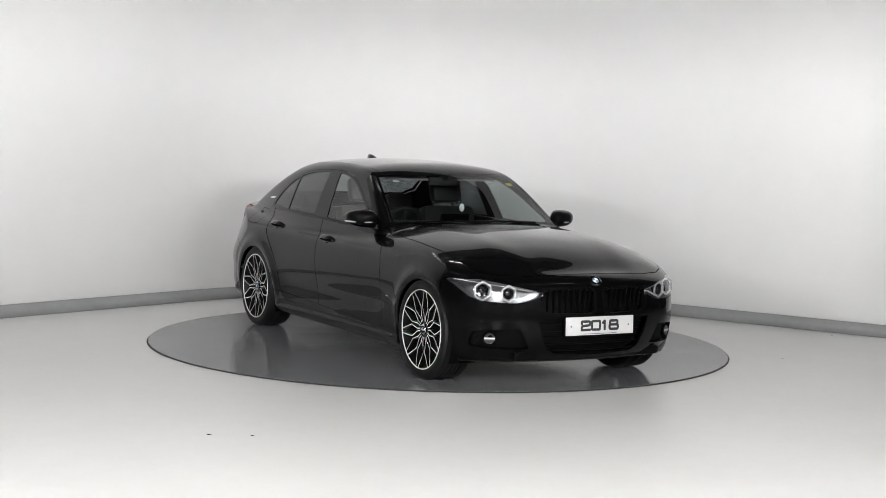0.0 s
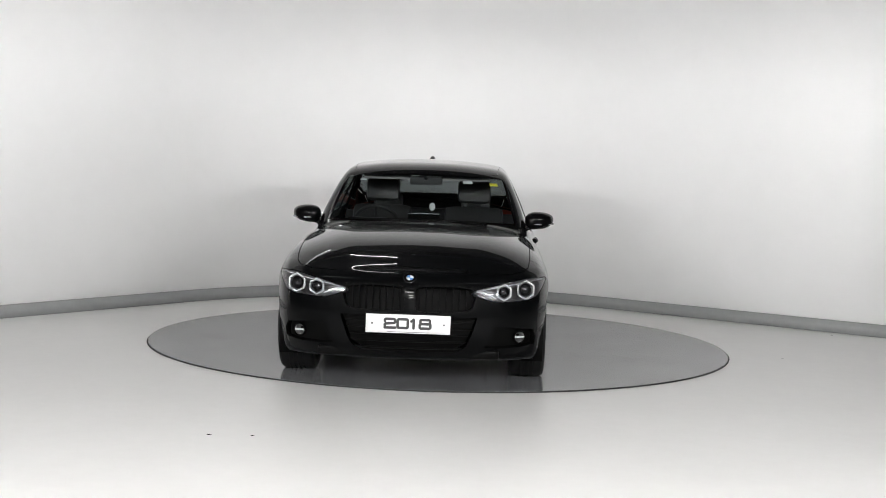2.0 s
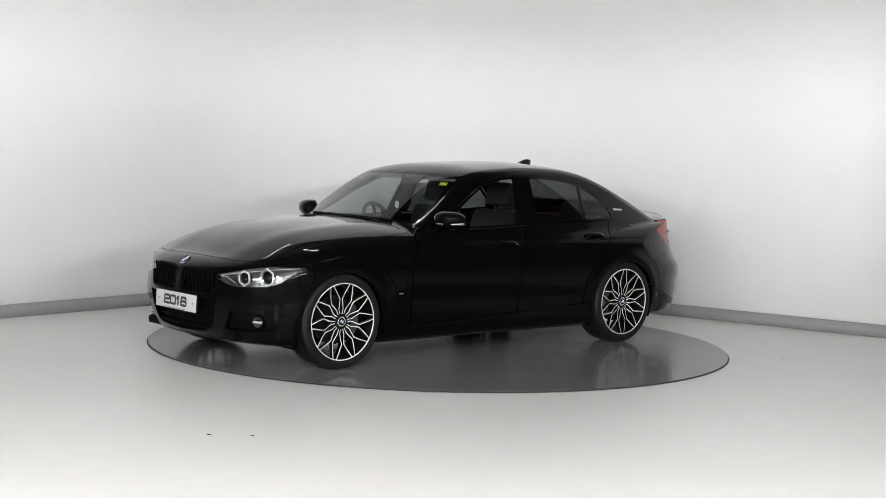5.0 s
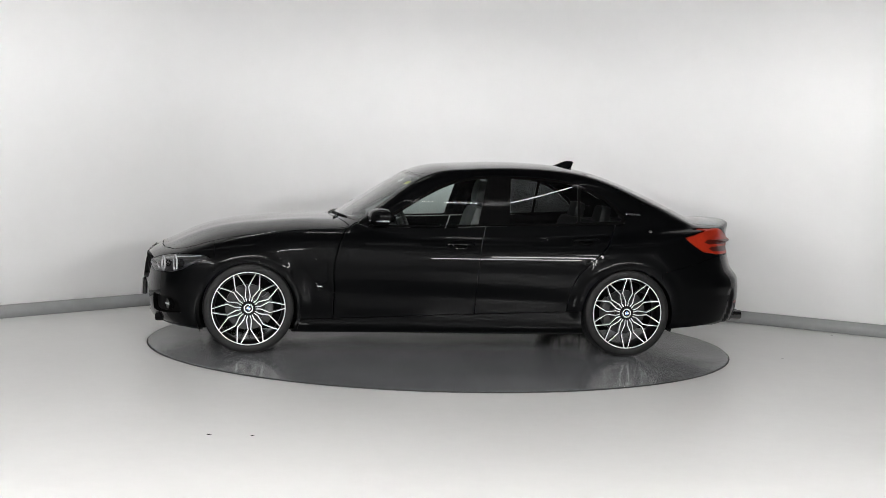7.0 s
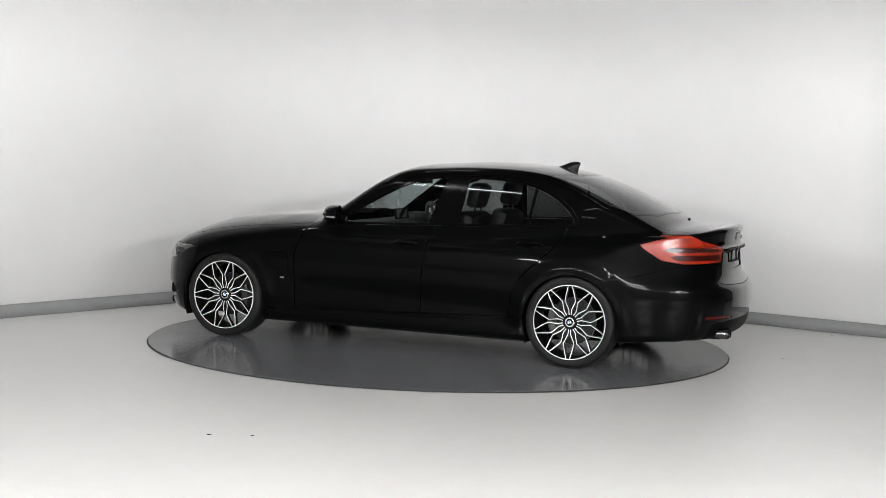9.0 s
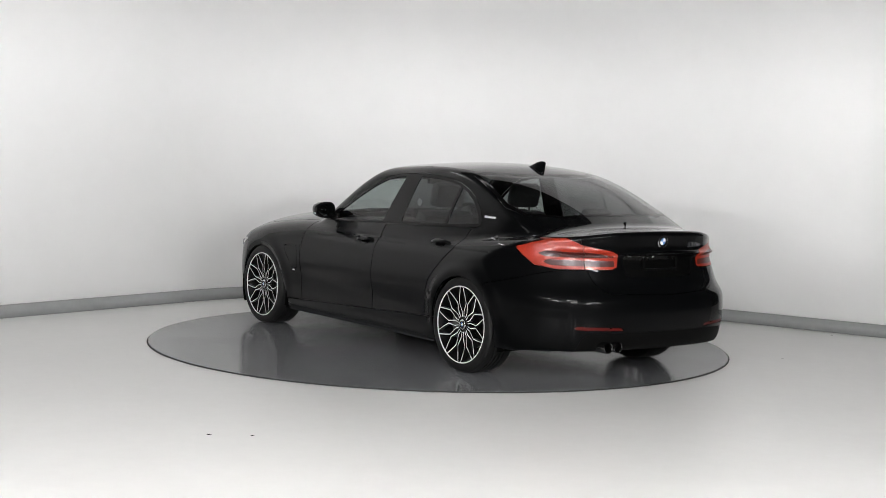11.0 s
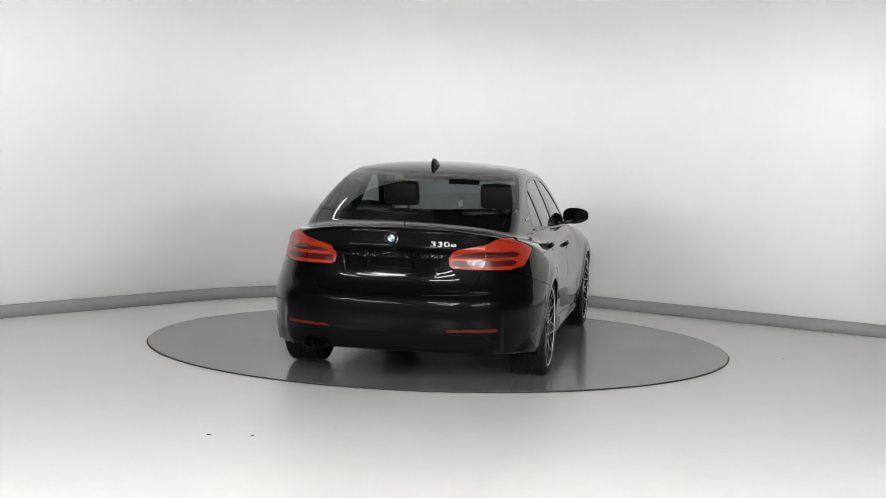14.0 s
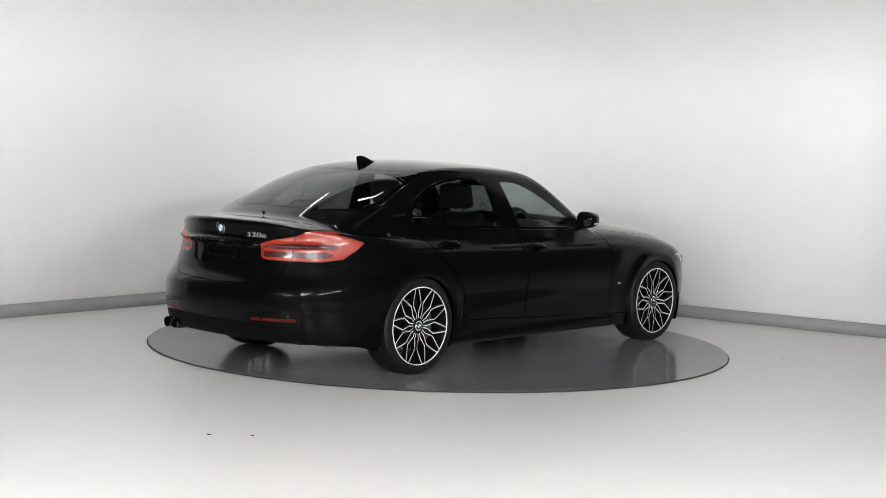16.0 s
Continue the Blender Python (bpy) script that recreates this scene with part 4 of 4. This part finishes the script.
BARREL = [(0.264, -0.112), (0.258, -0.100), (0.245, -0.06), (0.238, 0.05), (0.246, 0.085), (0.254, 0.098), (0.258, 0.112)]
TYRE_SIDE = [(0.262, -0.112), (0.275, -0.118), (0.300, -0.119), (0.316, -0.112), (0.326, -0.098), (0.3275, -0.075)]
TREAD = [(rr, y + dy) for y in (-0.060, -0.030, 0.000, 0.030, 0.060) for rr, dy in ((0.3280, -0.0105), (0.3280, 0.0105), (0.3225, 0.0112), (0.3225, 0.0188))][:-2]
for sx, sg, phase in ((1, 1, 4), (-1, 1, 18), (1, -1, 9), (-1, -1, 27)):
    wheel = sub("wheel", lambda: lathe(BARREL, 96), M_BLACKALLOY, car, "black alloy wheel with ten machined petal spokes",
                pose(sx * AXLE, sg * (0.764 if sx > 0 else 0.785), HUB_Z, 0, 0, 0 if sg > 0 else 180))
    sub("tyre", lambda: lathe(TYRE_SIDE + TREAD + [(r, -o) for r, o in reversed(TYRE_SIDE)], 96), M_TYRE, wheel, "black low-profile tyre", angle=30)
    sub("rim_edge", lambda: lathe([(0.2600, 0.104), (0.2650, 0.113), (0.2640, 0.1165), (0.2595, 0.1165), (0.2580, 0.1135), (0.2580, 0.104)], 96), M_SILVER, wheel, "bright machined rim edge")
    for i in range(10):
        sub("spoke", spoke_mesh, [M_BLACKALLOY, M_SILVER], wheel, "black spoke with machined silver edges", pose(0, 0, 0, 0, 36 * i + phase, 0), smooth=False)
    sub("hub", lambda: lathe([(0.066, 0.050), (0.062, 0.086), (0.050, 0.094), (0.040, 0.090), (0.036, 0.084)], 40), M_BLACKALLOY, wheel, "black hub")
    sub("hub_cap", lambda: lathe([(0.036, 0.080), (0.036, 0.096), (0.033, 0.099), (0.0, 0.0995)], 32), M_CHROME, wheel, "chrome-ringed hub cap")
    roundel(wheel, pose(0, 0.1005, 0, -90, 0, 0) @ pose(0, 0, 0, 0, 0, phase * 3), 0.024)
    for k in range(5):
        sub("wheel_bolt", bolt, M_STEEL, wheel, "", pose(0, 0, 0, 0, 72 * k + phase + 18, 0), smooth=False)
    sub("brake_disc", lambda: lathe([(0.075, 0.012), (0.165, 0.012), (0.165, -0.012), (0.075, -0.012), (0.075, 0.040), (0.0, 0.040)], 48), M_STEEL, wheel, "steel brake disc", angle=30)
    sub("brake_caliper", caliper, M_CALIPER, wheel, "grey brake caliper", pose(0, 0.01, 0, 0, 0 if sx * sg < 0 else 180, 0))

# ---------------------------------------------------------------- badges, plate, small parts
def skin_frame(p):
    """A pose on the body at p: z outwards, y as far up as it goes."""
    n = Vector(body_normal(np.array([[p[0], abs(p[1]), p[2]]]))[0])
    if p[1] < 0:
        n.y = -n.y
    up = Vector((0, 0, 1)) - n * n.z
    up.normalize()
    r = up.cross(n)
    return Matrix.Translation(p) @ Matrix((r, up, n)).transposed().to_4x4()


zf = 0.702
roundel(car, skin_frame((on_nose(0, zf), 0, zf)) @ pose(0, 0, 0.003, 0, 0, 90), 0.039)
roundel(boot_lid, skin_frame((on_tail(0, 0.955), 0, 0.955)) @ pose(0, 0, 0.003, 0, 0, 90), 0.039)


def lettering(name, text, m, width, height, depth, mat, parent, label, bold=0.0):
    """Raised letters of the given overall size, centred on m and facing its z axis."""
    cu = bpy.data.curves.new(name, "FONT")
    cu.body, cu.extrude, cu.offset = text, 0.02, bold
    tmp = bpy.data.objects.new(name, cu)
    scene.collection.objects.link(tmp)
    bpy.context.view_layer.update()
    me = bpy.data.meshes.new_from_object(tmp.evaluated_get(bpy.context.evaluated_depsgraph_get()))
    bpy.data.objects.remove(tmp)
    co = np.array([v.co for v in me.vertices])
    lo, hi = co.min(0), co.max(0)
    k = Matrix.Diagonal((width / (hi[0] - lo[0]), height / (hi[1] - lo[1]), depth / (hi[2] - lo[2]), 1))
    me.transform(m @ k @ Matrix.Translation(Vector(-(lo + hi) / 2)))
    me.materials.clear()
    me.materials.append(mat)
    ob = new(name, me)
    ob.parent = parent
    ob["label"] = label
    return ob


PLATE_X = 2.182
plate_m = Matrix.Translation((PLATE_X, 0.0, 0.421)) @ pose(0, 0, 0, 90, 0, 90) @ pose(0, 0, 0, -2, 0, 0)
bm = bmesh.new()
box(bm, 0, 0, 0, 0.530, 0.117, 0.006, bevel=0.0025)
bmesh.ops.transform(bm, matrix=plate_m, verts=bm.verts[:])
plate = part("display_plate", bm, M_PLATE, car, "white display plate with black numerals", smooth=True)
GLYPHS = {
    "2": [[(0.02, 0.72), (0.02, 0.92), (0.10, 1.0), (0.90, 1.0), (0.98, 0.92), (0.98, 0.62), (0.90, 0.54), (0.12, 0.46), (0.02, 0.36), (0.02, 0.0), (1.0, 0.0)]],
    "0": [[(0.02, 0.10), (0.02, 0.90), (0.12, 1.0), (0.88, 1.0), (0.98, 0.90), (0.98, 0.10), (0.88, 0.0), (0.12, 0.0), (0.02, 0.10)]],
    "1": [[(0.30, 0.78), (0.62, 1.0), (0.62, 0.0)]],
    "8": [[(0.06, 0.60), (0.06, 0.92), (0.14, 1.0), (0.86, 1.0), (0.94, 0.92), (0.94, 0.60), (0.86, 0.52), (0.14, 0.52), (0.06, 0.60)], [(0.14, 0.52), (0.0, 0.42), (0.0, 0.10), (0.10, 0.0), (0.90, 0.0), (1.0, 0.10), (1.0, 0.42), (0.86, 0.52)]],
}
bm = bmesh.new()
for ch, left, wide in (("2", -0.146, 0.066), ("0", -0.066, 0.066), ("1", 0.008, 0.044), ("8", 0.074, 0.066)):
    for line in GLYPHS[ch]:
        pts = [Vector((left + a * wide, -0.025 + b * 0.054, 0.0036)) for a, b in line]
        for p in pts:
            tube(bm, p - Vector((0, 0, 0.0008)), p + Vector((0, 0, 0.0008)), 0.0082, seg=12)
        for p, q in zip(pts, pts[1:]):
            d = q - p
            box(bm, *((p + q) / 2), d.length, 0.0164, 0.0015, Matrix.Rotation(math.atan2(d.y, d.x), 4, "Z"))
bmesh.ops.transform(bm, matrix=plate_m, verts=bm.verts[:])
part("numerals", bm, M_PRINT, plate, "wide bold black numerals 2018")
bm = bmesh.new()
box(bm, 0, -0.051, 0.0034, 0.26, 0.003, 0.001)
box(bm, 0.225, 0, 0.0034, 0.010, 0.010, 0.002, bevel=0.0008)
box(bm, -0.225, 0, 0.0034, 0.010, 0.010, 0.002, bevel=0.0008)
bmesh.ops.transform(bm, matrix=plate_m, verts=bm.verts[:])
part("plate_print", bm, M_CALIPER, plate, "fine line of print and two screw caps")
bm = bmesh.new()
box(bm, 0, 0, -0.020, 0.540, 0.127, 0.030, bevel=0.006)
bmesh.ops.transform(bm, matrix=plate_m, verts=bm.verts[:])
part("plate_holder", bm, M_GLOSS, car, "black plate holder")

yb = -0.325
lettering("model_badge", "330e", skin_frame((on_tail(yb, 0.928), yb, 0.928)) @ Matrix.Translation((0, 0, 0.002)), 0.158, 0.030, 0.004, M_CHROME, boot_lid, "chrome model badge", 0.0)
# bare plate bracket in the boot recess
bm = bmesh.new()
for y, z, sy, sz in ((0, 0.770, 0.30, 0.012), (0, 0.852, 0.30, 0.006), (-0.147, 0.811, 0.006, 0.086), (0.147, 0.811, 0.006, 0.086)):
    box(bm, on_tail(0, z) + 0.003, y, z, 0.014, sy, sz, bevel=0.002)
bracket = part("plate_bracket", bm, M_MATT, boot_lid, "bare black number plate bracket")
for y in (-0.105, 0.105):
    bm = bmesh.new()
    xb = on_tail(0, 0.838)
    tube(bm, (xb + 0.010, y, 0.838), (xb - 0.002, y, 0.838), 0.006, seg=10)
    part("bracket_screw", bm, M_CHROME, bracket)

# exhaust pipes
for y in (0.498, 0.414):
    bm = bmesh.new()
    for prof in ([(0.034, 0.10), (0.036, 0.0), (0.034, -0.004), (0.031, 0.0), (0.029, 0.10)],):
        b2 = lathe(prof, 28)
        me = bpy.data.meshes.new("tmp")
        b2.to_mesh(me)
        b2.free()
        bm.from_mesh(me)
        bpy.data.meshes.remove(me)
    bmesh.ops.transform(bm, matrix=Matrix.Translation((-2.445, y, 0.282)) @ pose(0, 0, 0, 0, 0, -90), verts=bm.verts[:])
    part("exhaust_pipe", bm, M_PIPE, car, "round dark chrome tailpipe", smooth=True)
bm = bmesh.new()
tube(bm, (-2.10, 0.456, 0.295), (-2.38, 0.456, 0.285), 0.06, 0.05, seg=20)
part("silencer", bm, M_MATT, car, "dark exhaust silencer", smooth=True)

# shark fin aerial
bm = bmesh.new()
n, m = 14, 10
rings = []
for i in range(n + 1):
    u = i / n
    x = -0.99 - 0.17 * u
    h = 0.062 * math.sin(min(1, u * 1.15) * math.pi / 2) ** 1.3 * (1 if u < 0.93 else 0.9)
    wd = 0.030 * math.sin(math.pi * (0.12 + 0.80 * u)) ** 0.7
    zb = on_top(x, 0) - 0.003
    rings.append([bm.verts.new((x + (0.020 * (j / m if j <= m // 2 else 1 - j / m) * 2 * -1), wd * math.cos(math.pi * j / m), zb + h * math.sin(math.pi * j / m) ** 0.8)) for j in range(m + 1)])
for p, q in zip(rings, rings[1:]):
    for j in range(m):
        bm.faces.new((p[j], p[j + 1], q[j + 1], q[j]))
bm.faces.new(rings[0])
bm.faces.new(rings[-1][::-1])
part("roof_aerial", bm, M_PAINT, car, "black shark fin aerial", smooth=True, angle=50)
bm = bmesh.new()
box(bm, -2.03, -0.0, on_top(-2.03, 0) + 0.004, 0.02, 0.012, 0.010, bevel=0.003)
part("washer_nozzle", bm, M_GLOSS, boot_lid)

# wipers
for ya, yb2 in ((-0.54, 0.04), (-0.02, 0.48)):
    bm = bmesh.new()
    pts = []
    for i in range(9):
        y = ya + (yb2 - ya) * i / 8
        x = 0.735 - 0.27 * y * y + 0.010 * i / 8
        pts.append(Vector((x, y, on_top(x, abs(y)) + 0.007)))
    for a, b in zip(pts, pts[1:]):
        tube(bm, a, b, 0.006, seg=6)
    a = pts[4]
    tube(bm, a + Vector((0, 0, 0.004)), (0.775, yb2 - 0.03, on_top(0.775, abs(yb2 - 0.03)) + 0.006), 0.007, seg=6)
    part("wiper", bm, M_MATT, car, "black windscreen wiper", smooth=True)

# bits stuck to the screen
for y0, x0, sy, sz, mat, lb in ((0.322, 0.258, 0.070, 0.045, M_PAPER, "white sticker on the windscreen"), (0.518, 0.236, 0.062, 0.038, M_YELLOW, "yellow sticker on the windscreen"), (-0.47, 0.229, 0.05, 0.018, M_PAPER, "small pale sticker on the windscreen")):
    p = (x0, y0, on_top(x0, abs(y0)))
    bm = bmesh.new()
    box(bm, 0, 0, -0.006, sy, sz, 0.0015)
    bmesh.ops.transform(bm, matrix=skin_frame(p), verts=bm.verts[:])
    part("sticker", bm, mat, car, lb)

# ---------------------------------------------------------------- cabin
panel("headlining", roof.shift(-0.030), M_LINER, car, label="grey headlining", thick=0)
bm = bmesh.new()
n = 12
rings = []
for i in range(n + 1):
    y = -0.70 + 1.40 * i / n
    rings.append([bm.verts.new((x, y, z)) for x, z in ((0.66, 0.915 - 0.03 * abs(y)), (0.45, 0.945), (0.30, 0.935), (0.24, 0.90), (0.24, 0.70), (0.30, 0.45))])
for p, q in zip(rings, rings[1:]):
    for j in range(5):
        bm.faces.new((p[j], p[j + 1], q[j + 1], q[j]))
part("dashboard", bm, M_TRIM, car, "black dashboard", smooth=True)
bm = bmesh.new()
box(bm, 0.34, -0.37, 0.955, 0.16, 0.34, 0.05, bevel=0.02)
part("instrument_cowl", bm, M_TRIM, car, smooth=True)
bm = bmesh.new()
box(bm, 0.30, 0.0, 0.985, 0.02, 0.24, 0.085, pose(0, 0, 0, 0, 10, 0), bevel=0.006)
part("display_screen", bm, M_GLOSS, car, "small black dashboard screen")
bm = bmesh.new()
pts = [Vector((0.18 * math.cos(radians(9 * i)), 0.18 * math.sin(radians(9 * i)), 0)) for i in range(41)]
for a, b in zip(pts, pts[1:]):
    tube(bm, a, b, 0.015, seg=10)
box(bm, 0, 0, -0.02, 0.14, 0.12, 0.05, bevel=0.02)
for a in (0, 180, 270):
    tube(bm, (0.05 * math.cos(radians(a)), 0.05 * math.sin(radians(a)), -0.01), (0.175 * math.cos(radians(a)), 0.175 * math.sin(radians(a)), 0), 0.014, seg=8)
bmesh.ops.transform(bm, matrix=Matrix.Translation((0.13, -0.37, 0.90)) @ pose(0, 0, 0, 0, -66, 0) @ pose(0, 0, 0, 0, 0, 90), verts=bm.verts[:])
part("steering_wheel", bm, M_LEATHER, car, "black leather steering wheel", smooth=True)


def seat_bm(width, back_h, head):
    bm = bmesh.new()
    box(bm, 0.0, 0, 0.42, 0.52, width, 0.16, bevel=0.06)
    box(bm, -0.30, 0, 0.42 + back_h / 2 + 0.04, 0.15, width * 0.96, back_h, pose(0, 0, 0, 0, -18, 0), bevel=0.065)
    if head:
        zh = 0.42 + back_h + 0.150
        box(bm, -0.40, 0, zh, 0.10, 0.27, 0.19, pose(0, 0, 0, 0, -14, 0), bevel=0.045)
        for y in (-0.06, 0.06):
            tube(bm, (-0.395, y, zh - 0.16), (-0.395, y, zh - 0.05), 0.007, seg=6)
    return bm


for y in (0.37, -0.37):
    bm = seat_bm(0.50, 0.60, True)
    bmesh.ops.translate(bm, verts=bm.verts[:], vec=(-0.10, y, 0.0))
    part("front_seat", bm, M_LEATHER, car, "black leather front seat with a headrest", smooth=True, angle=50)
bm = seat_bm(1.28, 0.52, False)
bmesh.ops.translate(bm, verts=bm.verts[:], vec=(-0.92, 0, 0.02))
bench = part("rear_bench", bm, M_LEATHER, car, "black leather rear bench", smooth=True, angle=50)
for y in (0.38, -0.38):
    bm = bmesh.new()
    box(bm, -1.32, y, 1.035, 0.09, 0.25, 0.15, pose(0, 0, 0, 0, -14, 0), bevel=0.04)
    part("headrest", bm, M_LEATHER, bench, smooth=True, angle=50)
bm = bmesh.new()
box(bm, -1.58, 0, 0.955, 0.50, 1.24, 0.03, bevel=0.01)
part("parcel_shelf", bm, M_TRIM, car, "dark parcel shelf", smooth=True)
bm = bmesh.new()
box(bm, -1.60, 0, 0.70, 0.03, 1.56, 0.49, bevel=0.01)
part("rear_bulkhead", bm, M_TRIM, car, "dark panel between cabin and boot")
bm = bmesh.new()
box(bm, 0.10, 0, 1.265, 0.035, 0.25, 0.065, bevel=0.015)
tube(bm, (0.11, 0, 1.28), (0.20, 0, 1.300), 0.012, seg=8)
part("cabin_mirror", bm, M_TRIM, car, "black cabin rear-view mirror", smooth=True)
bm = lathe([(0.0, 0.002), (0.021, 0.002), (0.022, 0.0), (0.021, -0.002), (0.0, -0.002)], 28)
bmesh.ops.transform(bm, matrix=Matrix.Translation((0.30, 0.06, 1.075)) @ Matrix.Diagonal((1, 1, 1.35, 1)) @ pose(0, 0, 0, 0, 0, 90), verts=bm.verts[:])
part("hanging_tag", bm, M_PAPER, car, "pale oval tag hung from the mirror", smooth=True)
# sun visors
for y in (0.30, -0.30):
    bm = bmesh.new()
    box(bm, 0.02, y, 1.295, 0.16, 0.36, 0.018, pose(0, 0, 0, 0, 14, 0), bevel=0.007)
    part("sun_visor", bm, M_LINER, car, "grey sun visor", smooth=True)


# ---------------------------------------------------------------- what moves
def motions():
    """The turntable turns steadily clockwise and carries the car with it."""
    rows, car_rows = [], []
    for i in range(33):
        t = i * 0.5
        a = -86.130 - 15.783 * (t - 1.65)
        rows.append((t, pose(0, 0, 0, 0, 0, a)))
        car_rows.append((t, pose(0, 0, 0, 0, 0, a) @ pose(0.107, -0.127, 0.0)))
    walk(turntable, rows)
    walk(car, car_rows)


motions()
